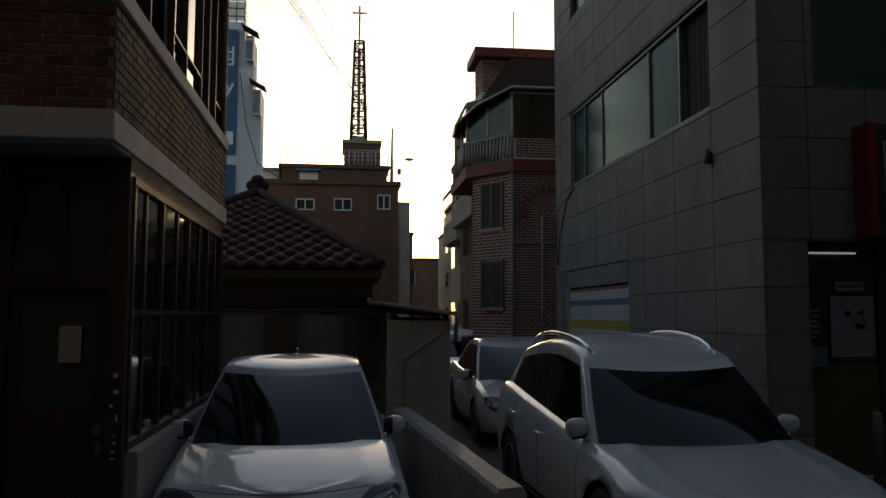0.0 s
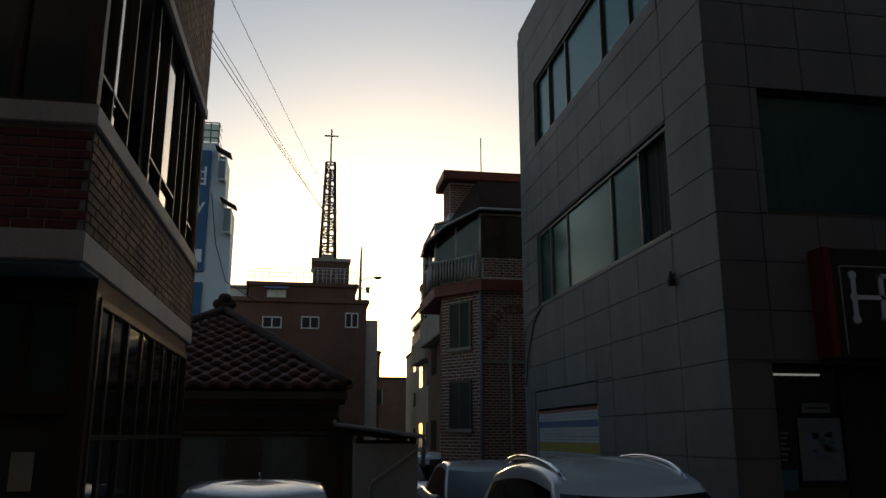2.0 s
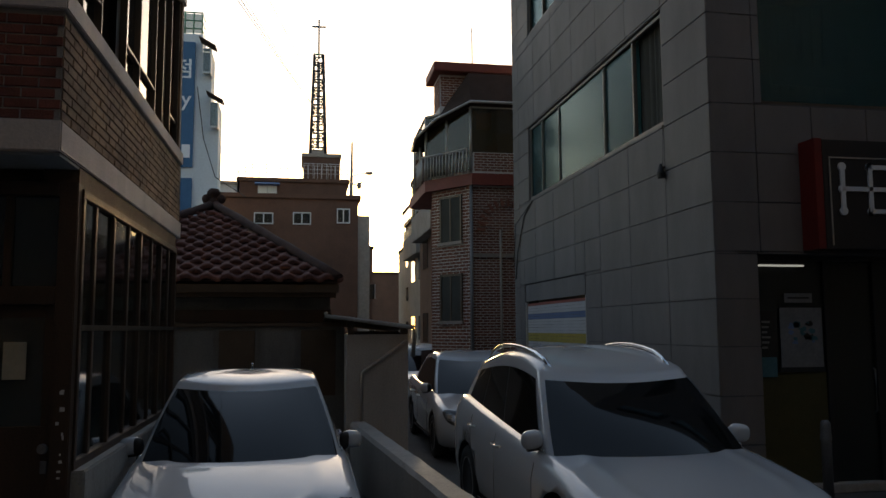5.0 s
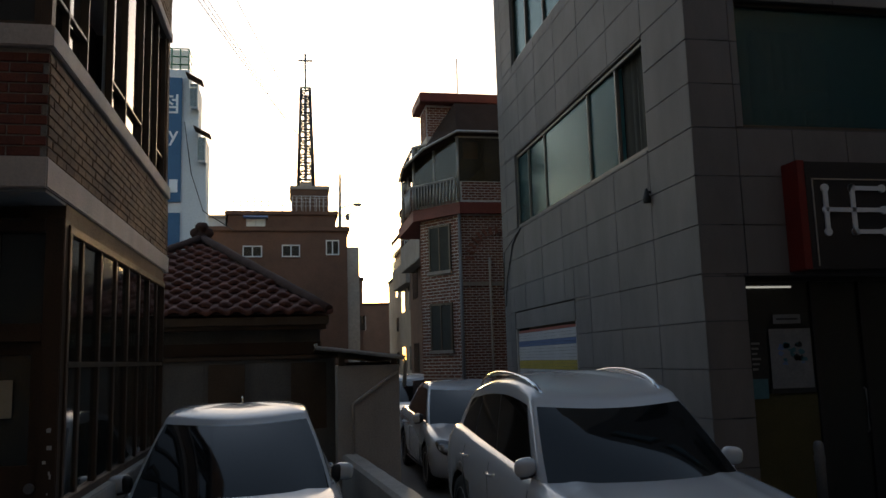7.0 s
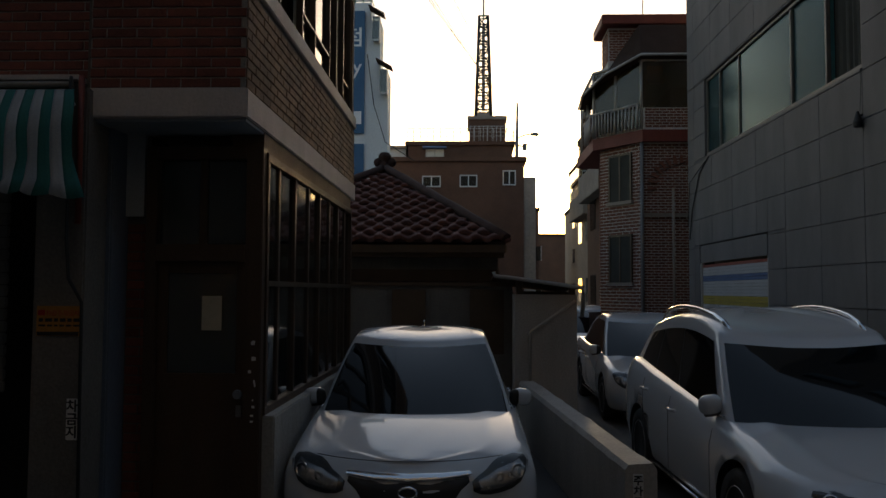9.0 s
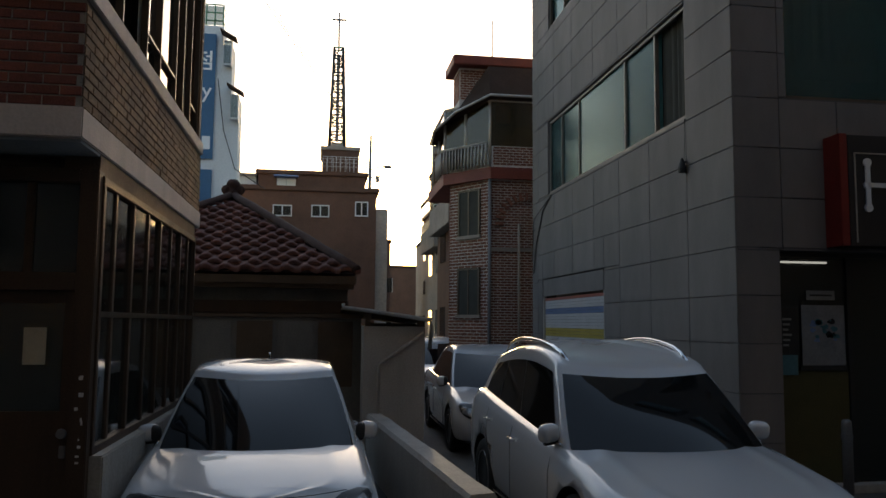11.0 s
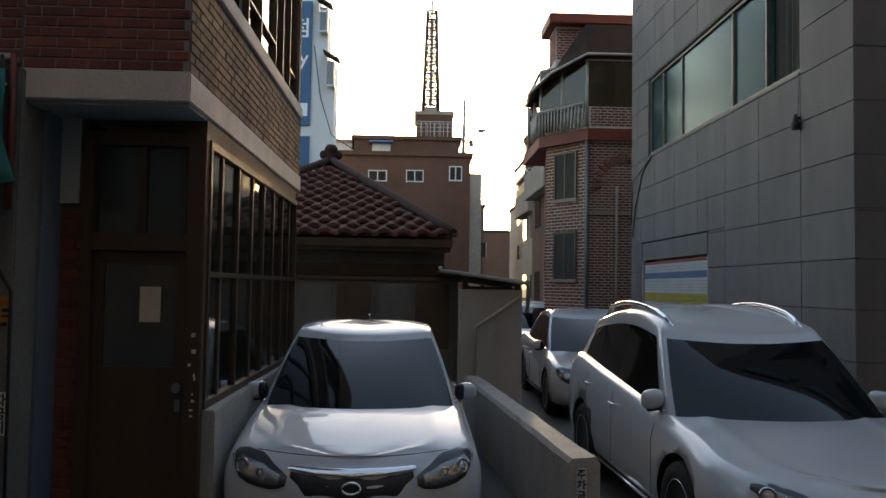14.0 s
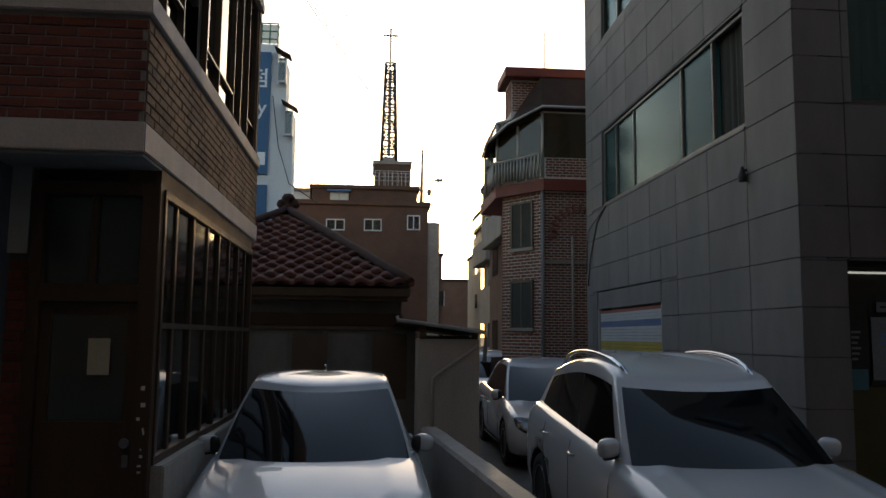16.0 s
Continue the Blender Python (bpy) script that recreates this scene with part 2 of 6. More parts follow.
M_CARGLASS = mat("tinted_car_glass", (0.008, 0.009, 0.010), 0.05, 0.2, 1, 10, 0.0, spec=0.45, rvar=0.02)
M_TYRE = mat("tyre_rubber", (0.02, 0.02, 0.02), 0.8, 0.3, 10, 80, 0.3)
M_RIM = mat("alloy_rim", (0.45, 0.45, 0.46), 0.35, 0.2, 10, 80, 0.05, metal=0.9)
M_CHROME = mat("chrome", (0.75, 0.76, 0.78), 0.12, 0.05, 5, 50, 0.0, metal=1.0, rvar=0.05)
M_BLACK = mat("black_plastic", (0.018, 0.018, 0.02), 0.5, 0.2, 8, 80, 0.1)
M_LAMP = window_glass("clear_lamp_lens", (0.22, 0.23, 0.24), alpha=0.12)
M_LAMP_IN = mat("lamp_reflector", (0.35, 0.35, 0.36), 0.25, 0.3, 20, 60, 0.2, metal=0.8)
M_TAIL = mat("red_lamp_lens", (0.32, 0.015, 0.015), 0.15, 0.2, 10, 60, 0.0, coat=0.8)
M_TILE = mat("red_roof_tile", (0.165, 0.06, 0.042), 0.9, 0.4, 4, 40, 0.4, second=(0.115, 0.05, 0.042), obj_var=0.35)
M_TILE_D = mat("dark_ridge_tile", (0.075, 0.038, 0.03), 0.9, 0.3, 4, 40, 0.4)
M_WHITE = mat("white_painted_wall", (0.66, 0.68, 0.70), 0.8, 0.15, 0.6, 12, 0.1, second=(0.54, 0.56, 0.58), streak=0.2)
M_BLUE = mat("blue_banner", (0.03, 0.12, 0.24), 0.6, 0.15, 1, 12, 0.05)
M_FAR_BRICK = mat("brown_brick_far", (0.135, 0.065, 0.042), 0.85, 0.3, 0.8, 14, 0.1, second=(0.085, 0.044, 0.03))
M_FAR_CONC = mat("far_cement", (0.34, 0.29, 0.25), 0.85, 0.3, 0.6, 8, 0.1)
M_DARK_WALL = mat("dark_grey_render", (0.11, 0.112, 0.12), 0.9, 0.25, 0.6, 10, 0.1)
M_STEEL = mat("grey_steel", (0.20, 0.20, 0.21), 0.55, 0.25, 4, 40, 0.1, metal=0.3)
M_GREEN = mat("green_painted_steel", (0.06, 0.22, 0.13), 0.5, 0.2, 4, 40, 0.1)
M_RED_ROOF = mat("dull_red_fascia", (0.22, 0.045, 0.03), 0.6, 0.3, 2, 20, 0.1)
M_SHINGLE = mat("dark_shingle", (0.055, 0.035, 0.028), 0.95, 0.3, 3, 40, 0.4, spec=0.15)
M_AWN_G = mat("green_awning_cloth", (0.008, 0.15, 0.135), 0.8, 0.25, 3, 90, 0.2)
M_AWN_W = mat("white_awning_cloth", (0.36, 0.39, 0.41), 0.8, 0.2, 3, 90, 0.2)
M_SIGN = mat("black_sign_face", (0.02, 0.02, 0.024), 0.35, 0.2, 3, 40, 0.03)
M_SIGN_R = mat("red_sign_return", (0.20, 0.014, 0.010), 0.45, 0.2, 3, 40, 0.03)
M_LETTER = mat("white_sign_letter", (0.78, 0.78, 0.80), 0.45, 0.08, 4, 40, 0.02)
M_PAPER = mat("aged_paper", (0.52, 0.45, 0.33), 0.85, 0.15, 6, 40, 0.05)
M_PAPER_W = mat("white_paper", (0.72, 0.71, 0.68), 0.8, 0.1, 6, 40, 0.05)
M_PAPER_B = mat("pale_poster_paper", (0.20, 0.21, 0.225), 0.6, 0.25, 5, 30, 0.02, second=(0.13, 0.145, 0.17))
M_ORANGE = mat("orange_notice", (0.50, 0.22, 0.035), 0.6, 0.2, 8, 40, 0.02)
M_REDINK = mat("red_ink", (0.45, 0.02, 0.015), 0.7, 0.1, 8, 40, 0.0)
M_TEALINK = mat("teal_ink", (0.05, 0.16, 0.20), 0.7, 0.2, 8, 40, 0.0)
M_INK = mat("black_ink", (0.02, 0.02, 0.02), 0.7, 0.1, 8, 40, 0.0)
M_OLIVE = mat("olive_panel", (0.07, 0.06, 0.02), 0.6, 0.2, 3, 40, 0.05)
M_YELLOW = mat("yellow_stripe", (0.55, 0.42, 0.08), 0.6, 0.2, 3, 40, 0.03)
M_SLATW = mat("off_white_slat", (0.60, 0.60, 0.60), 0.5, 0.15, 3, 40, 0.03)
M_SLATB = mat("blue_slat", (0.12, 0.20, 0.38), 0.5, 0.15, 3, 40, 0.03)
M_SLATR = mat("red_slat", (0.40, 0.10, 0.07), 0.5, 0.15, 3, 40, 0.03)
M_TUBE = glow("lit_tube", (0.9, 1.0, 0.95), 0.13)
M_WARMLAMP = glow("lit_room_lamp", (1.0, 0.75, 0.25), 2.5)
M_SUN = glow("sun_surface", (1.0, 0.86, 0.55), 900.0)
M_CABLE = mat("cable_rubber", (0.03, 0.03, 0.03), 0.7, 0.2, 8, 40, 0.0)
M_DOORGREY = mat("grey_shutter", (0.20, 0.20, 0.20), 0.6, 0.2, 3, 40, 0.1)

# ---- ground ----
bm = bmesh.new()
bmesh.ops.create_grid(bm, x_segments=40, y_segments=40, size=1500)
tagged(part("ground", bm, M_ASPHALT), "worn grey concrete and asphalt alley ground", "ground", kind="structure")

# ---- sun disc, far away ----
bm = bmesh.new()
bmesh.ops.create_uvsphere(bm, u_segments=24, v_segments=12, radius=30)
bmesh.ops.translate(bm, verts=bm.verts[:], vec=toward(SUN_AZ, SUN_EL) * 2400)
tagged(part("sun_disc", bm, M_SUN, smooth=True), "low blazing evening sun disc", "sun", kind="structure")

# ---- windows ----


def window_unit(name, plane, at, a0, a1, z0, z1, bars, out, frame_m, glass_m, label, depth=0.14, fr=0.045, back_m=None, back=0.35, open_bays=(), pd=0.05):
    """A framed window in a wall: plane 'x' lies in x = at and runs along y, 'y' in y = at along x. out: +1 or -1, the side that faces out."""
    w = thing(name, (0, 0, 0), label, "window", kind="structure")

    def bx(u0, u1, d0, d1, za, zb):
        d0, d1 = sorted((at + d0 * out, at + d1 * out))
        return box(d0, d1, u0, u1, za, zb, 0.004) if plane == "x" else box(u0, u1, d0, d1, za, zb, 0.004)

    for i, (u0, u1, za, zb) in enumerate(((a0, a1, z0, z0 + fr), (a0, a1, z1 - fr, z1), (a0, a0 + fr, z0 + fr, z1 - fr), (a1 - fr, a1, z0 + fr, z1 - fr))):
        part("window_frame", bx(u0, u1, -depth, 0.012, za, zb), frame_m, w)
    for b in bars:
        part("mullion", bx(b - fr / 2, b + fr / 2, -0.06, 0.0, z0 + fr, z1 - fr), frame_m, w)
    edges = [a0, *bars, a1]
    for i, (u0, u1) in enumerate(zip(edges, edges[1:])):
        if i not in open_bays:
            p = part("pane", bx(u0 + 0.02, u1 - 0.02, -pd - 0.012 * (i % 2), 0.006 - pd - 0.012 * (i % 2), z0 + 0.02, z1 - 0.02), glass_m, w)
        if back_m is not None:
            bmk = back_m[i % len(back_m)] if isinstance(back_m, (list, tuple)) else back_m
            if bmk is not None:
                # given M_DARK, this sheet is painted room shade, not cloth
                part("curtain", folds(plane, at - back * out, u0, u1, z0, z1), bmk, w)
    return w


def folds(plane, at, u0, u1, z0, z1):
    bm = bmesh.new()
    n = max(6, int((u1 - u0) / 0.05))
    cols = []
    for i in range(n + 1):
        u = u0 + (u1 - u0) * i / n
        d = at + 0.015 * math.sin(i * 1.9) + 0.008 * math.sin(i * 0.7)
        cols.append([bm.verts.new((d, u, z) if plane == "x" else (u, d, z)) for z in (z0, z1)])
    for a, b in zip(cols, cols[1:]):
        bm.faces.new((a[0], b[0], b[1], a[1]))
    return bm


# ---- brick pieces ----


def brick_mesh(length, height, depth, name, material, run):
    """A brick whose outer face looks along -y (run 'x') or +x (run 'y'), its edges worn off; origin in the middle of the back."""
    bm = bmesh.new()
    c = 0.004
    outer = [(-length / 2, 0), (length / 2, 0), (length / 2, height), (-length / 2, height)]
    inner = [(-length / 2 + c, c), (length / 2 - c, c), (length / 2 - c, height - c), (-length / 2 + c, height - c)]

    def at(u, d, z):
        return (u, -d, z) if run == "x" else (d, u, z)

    r0 = [bm.verts.new(at(u, 0, z)) for u, z in outer]
    r1 = [bm.verts.new(at(u, depth - c, z)) for u, z in outer]
    r2 = [bm.verts.new(at(u, depth, z)) for u, z in inner]
    for a, b in ((r0, r1), (r1, r2)):
        for k in range(4):
            bm.faces.new((a[k], a[(k + 1) % 4], b[(k + 1) % 4], b[k]))
    bm.faces.new(r2)
    me = bpy.data.meshes.new(name)
    bm.to_mesh(me)
    bm.free()
    me.materials.append(material)
    return me


def lay_bricks(parent, run, at, u0, u1, z0, z1, material, limit=300, shade="brick", length=0.19, height=0.057, joint=0.010, depth=0.009, stuff_name="brickwork", near=None):
    """Running bond on a wall face: single pieces up to the limit, the rest joined in one mesh."""
    full = brick_mesh(length, height, depth, shade, material, run)
    rest, rest_f = [], []
    count = 0
    rows = int((z1 - z0) / (height + joint))
    for r in range(rows):
        z = z0 + joint + r * (height + joint)
        u = u0 + joint - (0.1 if r % 2 else 0.0)
        while u < u1 - 0.01:
            a, b = max(u, u0 + 0.004), min(u + length, u1 - 0.004)
            if b - a > 0.03:
                jit = random.uniform(-0.003, 0.002)
                mid = (a + b) / 2
                if count < limit and (near is None or near(mid, z)):
                    ob = new(shade, full)
                    loc = (mid, at - jit, z) if run == "x" else (at + jit, mid, z)
                    sx = (b - a) / length
                    ob.matrix_basis = Matrix.Translation(loc) @ Matrix.Diagonal((sx, 1, 1, 1) if run == "x" else (1, sx, 1, 1))
                    ob.parent = parent
                    count += 1
                else:
                    k = len(rest)
                    d = depth + jit
                    for (uu, dd, zz) in ((a, 0, z), (b, 0, z), (b, 0, z + height), (a, 0, z + height), (a, d, z), (b, d, z), (b, d, z + height), (a, d, z + height)):
                        rest.append((uu, at - dd, zz) if run == "x" else (at + dd, uu, zz))
                    rest_f += [(k + 4, k + 5, k + 6, k + 7), (k, k + 1, k + 5, k + 4), (k + 1, k + 2, k + 6, k + 5), (k + 2, k + 3, k + 7, k + 6), (k + 3, k, k + 4, k + 7)]
            u += length + joint
    if rest:
        me = bpy.data.meshes.new(stuff_name)
        me.from_pydata(rest, [], rest_f)
        me.materials.append(material)
        ob = new(stuff_name, me)
        ob.parent = parent
        ob["kind"] = "stuff"


# ---- brick building with the overhanging upper floor ----
LX, LY, LF = -1.765, 6.515, 11.27     # side face, front face, far end
left = thing("brick_building", (0, 0, 0), "brick building with overhanging upper floor and pale bands", "building")
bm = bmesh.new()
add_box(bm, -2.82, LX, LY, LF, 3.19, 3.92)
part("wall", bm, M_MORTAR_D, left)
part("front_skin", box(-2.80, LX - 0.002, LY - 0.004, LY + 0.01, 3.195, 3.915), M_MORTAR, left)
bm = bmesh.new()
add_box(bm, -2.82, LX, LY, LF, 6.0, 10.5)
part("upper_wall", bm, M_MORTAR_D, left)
part("concrete_band", box(-2.81, -1.742, 6.478, LF + 0.01, 3.005, 3.20, 0.008), M_BAND, left, "pale concrete band under the brickwork")
part("window_sill", box(-2.78, -1.735, 6.470, LF, 3.905, 4.05, 0.008), M_BAND, left, "pale concrete sill band")
part("lintel_band", box(-2.78, -1.74, 6.49, LF, 5.90, 6.02, 0.008), M_BAND, left)
part("soffit", box(-2.80, -1.76, 6.52, 7.0, 2.985, 3.003), M_SOFFIT, left, "grey painted soffit")
# solid blocks in painted room shade behind the glazing of both floors
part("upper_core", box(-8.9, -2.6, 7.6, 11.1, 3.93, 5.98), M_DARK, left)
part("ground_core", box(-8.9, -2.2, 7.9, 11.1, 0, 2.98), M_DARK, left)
part("far_wall", box(-9, -1.80, LF - 0.16, LF - 0.002, 0, 2.99), M_CONC, left)
part("side_pier", box(-9, -2.83, LY + 0.09, 7.6, 3.28, 10.4), M_MORTAR, left)
part("end_pier", box(-1.98, -1.77, 11.12, 11.26, 4.05, 5.9), M_BRICK_Y, left)

window_unit("window_1", "x", -1.80, 6.62, 11.10, 4.05, 5.90, [7.04, 7.55, 8.38, 8.95, 9.73, 10.15, 10.62], 1, M_ALU, M_GLASS_R,
            "bronze-framed sliding window band with open sashes", back_m=[M_CURTAIN_W, M_CURTAIN_W, None, M_CURTAIN_W, M_CURTAIN_W, None, None, M_CURTAIN_W], back=0.09, open_bays=(2, 5, 6), fr=0.03, depth=0.04)
window_unit("window_2", "y", 6.55, -2.76, -1.83, 4.05, 5.90, [-2.3], -1, M_WOOD, M_GLASS_D, "brown-framed window with dark glass", back_m=M_DARK)
part("corner_post", box(-1.83, -1.77, 6.53, 6.62, 4.05, 5.9, 0.005), M_WOOD, left)
# rails across the side sashes
for y0, y1 in ((6.64, 7.025), (7.055, 7.535), (8.395, 8.935), (8.965, 9.715), (10.635, 11.08)):
    part("sash_rail", box(-1.845, -1.805, y0, y1, 4.365, 4.395, 0.004), M_ALU, left)

# ground floor: side glazing above a low wall
window_unit("window_3", "x", -1.74, 6.99, 10.95, 1.0, 2.86, [7.39, 7.94, 8.48, 9.0, 9.52, 10.04, 10.5], 1, M_WOOD, M_GLASS_L, "brown timber shopfront glazing with drawn curtains",
            back_m=M_CURTAIN, back=0.06, fr=0.06, pd=0.02)
part("transom", box(-1.752, -1.732, 7.0, 10.95, 1.91, 1.95, 0.004), M_ALU, left)
part("head_fascia", box(-1.98, -1.755, 6.96, 11.0, 2.86, 3.0), M_WOOD_D, left)
part("base_wall", box(-2.0, -1.76, 7.0, 11.2, 0, 1.0), M_CONC, left)
tagged(part("wall_low", box(-1.755, -1.655, 6.98, 12.3, 0, 1.005, 0.01), M_CONC), "low grey cement wall beside the parked car", "wall", kind="structure")

# door bay
door = thing("door_1", (0, 0, 0), "brown timber door with patterned glass and paper notice", "door", kind="structure")
part("door_frame", box(-2.57, -2.49, 6.90, 7.04, 0, 2.89, 0.006), M_WOOD, door)
part("door_frame", box(-1.86, -1.742, 6.90, 7.04, 0, 2.89, 0.006), M_WOOD, door)
part("door_frame", box(-2.49, -1.86, 6.90, 7.04, 2.80, 2.89, 0.006), M_WOOD, door)
part("door_frame", box(-2.49, -1.86, 6.90, 7.04, 2.08, 2.20, 0.006), M_WOOD, door)
part("door_leaf", box(-2.49, -1.86, 6.95, 6.99, 0.02, 1.30, 0.004), M_WOOD, door, "brown timber lower door panel")
part("stile", box(-2.49, -2.42, 6.95, 6.99, 1.30, 2.08, 0.004), M_WOOD, door)
part("stile", box(-1.93, -1.86, 6.95, 6.99, 1.30, 2.08, 0.004), M_WOOD, door)
part("rail", box(-2.42, -1.93, 6.95, 6.99, 2.0, 2.08, 0.004), M_WOOD, door)
part("glass_pane", box(-2.42, -1.93, 6.966, 6.974, 1.30, 2.0), M_GLASS_F, door)
part("transom_pane", box(-2.49, -2.20, 6.966, 6.974, 2.20, 2.80), M_GLASS_F, door)
part("transom_pane", box(-2.15, -1.86, 6.966, 6.974, 2.20, 2.80), M_GLASS_F, door)
part("transom_bar", box(-2.20, -2.15, 6.94, 7.0, 2.20, 2.80, 0.004), M_WOOD, door)
hd = part("door_handle", lathe([(0.0, -0.05), (0.03, -0.05), (0.034, -0.03), (0.028, -0.012), (0.012, -0.005), (0.012, 0.02)], 16, "z"), M_STEEL, door, "worn round door knob")
hd.matrix_basis = pose(-1.90, 6.945, 1.16, -90, 0, 0)
part("lock_plate", box(-1.92, -1.88, 6.938, 6.95, 1.0, 1.08, 0.003), M_STEEL, door)
# small white chips painted in for the glints down the door frame
for k in range(11):
    z = 0.95 + k * 0.06 + random.uniform(-0.03, 0.03)
    part("peeled_sticker", box(*sorted((-1.80 + random.uniform(-0.03, 0.03), -1.80 + random.uniform(-0.03, 0.03))), 6.894, 6.8985, z, z + random.uniform(0.006, 0.03)), M_PAPER_W, door)
# near-black sheets paint the unlit rooms behind the door and open sashes
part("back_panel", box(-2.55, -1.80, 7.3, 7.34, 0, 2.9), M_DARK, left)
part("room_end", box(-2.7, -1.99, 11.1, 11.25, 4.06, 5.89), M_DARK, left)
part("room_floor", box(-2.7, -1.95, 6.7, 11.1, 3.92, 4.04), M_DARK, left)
notice = tagged(part("paper_notice", box(-2.17, -2.03, 6.938, 6.9415, 1.60, 1.84), M_PAPER), "faded paper notice taped on the door glass", "notice")
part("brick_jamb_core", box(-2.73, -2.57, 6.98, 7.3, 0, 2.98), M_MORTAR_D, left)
part("jamb_render", box(-2.73, -2.60, 6.94, 6.985, 2.40, 2.985), M_SOFFIT, left)
tagged(part("wall_pilaster", box(-3.0, -2.73, 6.72, 7.3, 0, 2.99, 0.01), M_BLUEGREY), "blue-grey painted pilaster beside the door", "wall", kind="structure")
tagged(part("wall_pillar", box(-3.09, -2.76, 6.42, 6.72, 0, 3.19, 0.012), M_PILLAR), "weathered concrete pillar with notices", "pillar", kind="structure")
part("beam", box(-9, -2.83, 6.46, 6.70, 2.95, 3.24, 0.01), M_PILLAR, left)
part("flashing", box(-5.5, -2.83, 6.42, 6.60, 3.24, 3.275, 0.004), M_BAND, left)
# shade of the shop's depth, put in as a near-black sheet
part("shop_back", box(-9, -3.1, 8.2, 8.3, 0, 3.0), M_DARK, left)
for k in range(20):
    part("shutter_slat", box(-5.6, -3.6, 6.98 + 0.012 * (k % 2), 7.02, 1.15 + k * 0.085, 1.15 + k * 0.085 + 0.08, 0.01), M_DOORGREY, left)
part("gas_pipe", tube([(-2.86, 6.38, 3.25), (-2.86, 6.38, 2.2), (-2.84, 6.38, 1.95), (-2.76, 6.40, 1.8), (-2.745, 6.40, 0.2)], 0.011), M_CABLE, left, "black drop cable down the pillar")
part("drain_pipe", tube([(-2.80, 6.40, 3.26), (-2.80, 6.40, 2.3)], 0.02), M_RED_ROOF, left)

# notices on the pillar
n1 = thing("orange_notice", (0, 0, 0), "orange parking notice plate with red and black lettering", "notice")
part("plate", box(-3.055, -2.775, 6.412, 6.4195, 1.585, 1.775, 0.002), M_ORANGE, n1)
FRONT = (90, 0, 0)
lettering("lettering", "차량주차금지", 0.040, pose(-2.995, 6.4105, 1.715, *FRONT), M_REDINK, n1, 0.001)
part("line_bar", box(-3.045, -3.0, 6.4095, 6.4115, 1.715, 1.75), M_REDINK, n1)
for z, h in ((1.675, 0.022), (1.645, 0.012)):
    x = -3.04
    while x < -2.80:
        w = random.uniform(0.02, 0.05)
        part("line_bar", box(x, x + w, 6.4095, 6.4115, z, z + h), M_INK, n1)
        x += w + 0.012
part("foot_strip", box(-3.05, -2.78, 6.4095, 6.4115, 1.588, 1.612), M_INK, n1)
n2 = thing("parking_label", (0, 0, 0), "white vertical label with black lettering", "notice")
part("plate", box(-2.845, -2.765, 6.412, 6.4195, 0.93, 1.19, 0.002), M_PAPER_W, n2)
for k, ch in enumerate("차금지"):
    lettering("lettering", ch, 0.082, pose(-2.845, 6.4105, 1.115 - k * 0.082, *FRONT), M_INK, n2, 0.001, 0.002)

# awning
awn = thing("awning", (0, 0, 0), "green and white striped cloth awning with scalloped edge", "awning")
xr = -2.70
NS = 32
for k in range(NS):
    bm = bmesh.new()
    cols = []
    for j in range(4):
        u = k + j / 3
        x = xr - u * 0.062
        y_f, z_f = 6.12 - 0.2 * min(0.5, u * 0.062), 3.02 - 0.26 * min(0.5, u * 0.062)
        zd = z_f - 2.43 - 0.03 * min(1, u / 4)
        wob = 0.012 * math.sin(u * 1.7)
        prof = [(6.44, 3.18), (6.28, 3.13), (y_f, z_f), (y_f - 0.02, z_f - zd * 0.25 + wob), (y_f - 0.01 + wob, z_f - zd * 0.57), (y_f - 0.03 - wob, z_f - zd * 0.83), (y_f - 0.08, z_f - zd - 0.02 * abs(math.sin(u * math.pi / 2)))]
        cols.append([bm.verts.new((x + (0.06 * max(0, (i - 4)) * max(0, 1 - u / 3) - 0.16 * (1, 0.55, 0, 0, 0, 0, 0)[i]), y, z)) for i, (y, z) in enumerate(prof)])
    for a, b in zip(cols, cols[1:]):
        for i in range(len(a) - 1):
            bm.faces.new((a[i], a[i + 1], b[i + 1], b[i]))
    ob = part("stripe", bm, M_AWN_G if k % 2 == 0 else M_AWN_W, awn, smooth=True)
    so = ob.modifiers.new("thick", "SOLIDIFY")
    so.thickness = 0.004
part("roller", tube([(xr - 0.16, 6.40, 3.20), (xr - 2.0, 6.40, 3.20)], 0.025), M_ALU_M, awn)
part("front_bar", tube([(xr, 6.13, 3.01), (xr - 0.5, 6.03, 2.88), (xr - 1.98, 6.03, 2.88)], 0.010), M_ALU_L, awn)

# ---- stone-clad building ----
RX, RY, RF = 4.4, 9.8, 18.6
right = thing("stone_building", (0, 0, 0), "grey granite-clad three-storey building with shop on the ground floor", "building")
ZJ = [0.0, 0.58, 1.13, 1.69, 2.24, 2.79, 3.37, 3.96, 4.55, 5.10, 5.65, 6.20, 6.78, 7.36, 7.94, 8.52, 9.10, 9.68, 10.26, 10.84, 11.4]
YJ = [9.8 + 1.19 * k for k in range(8)] + [RF]
XJ = [4.4, 4.98, 5.72, 6.46, 7.30, 8.05, 8.8, 9.5, 10.6, 11.4, 12.4, 14.0]
SIDE_HOLES = [(11.02, 17.36, 4.60, 6.16), (11.02, 17.30, 8.16, 9.70), (14.08, 17.80, 0.9, 2.84)]
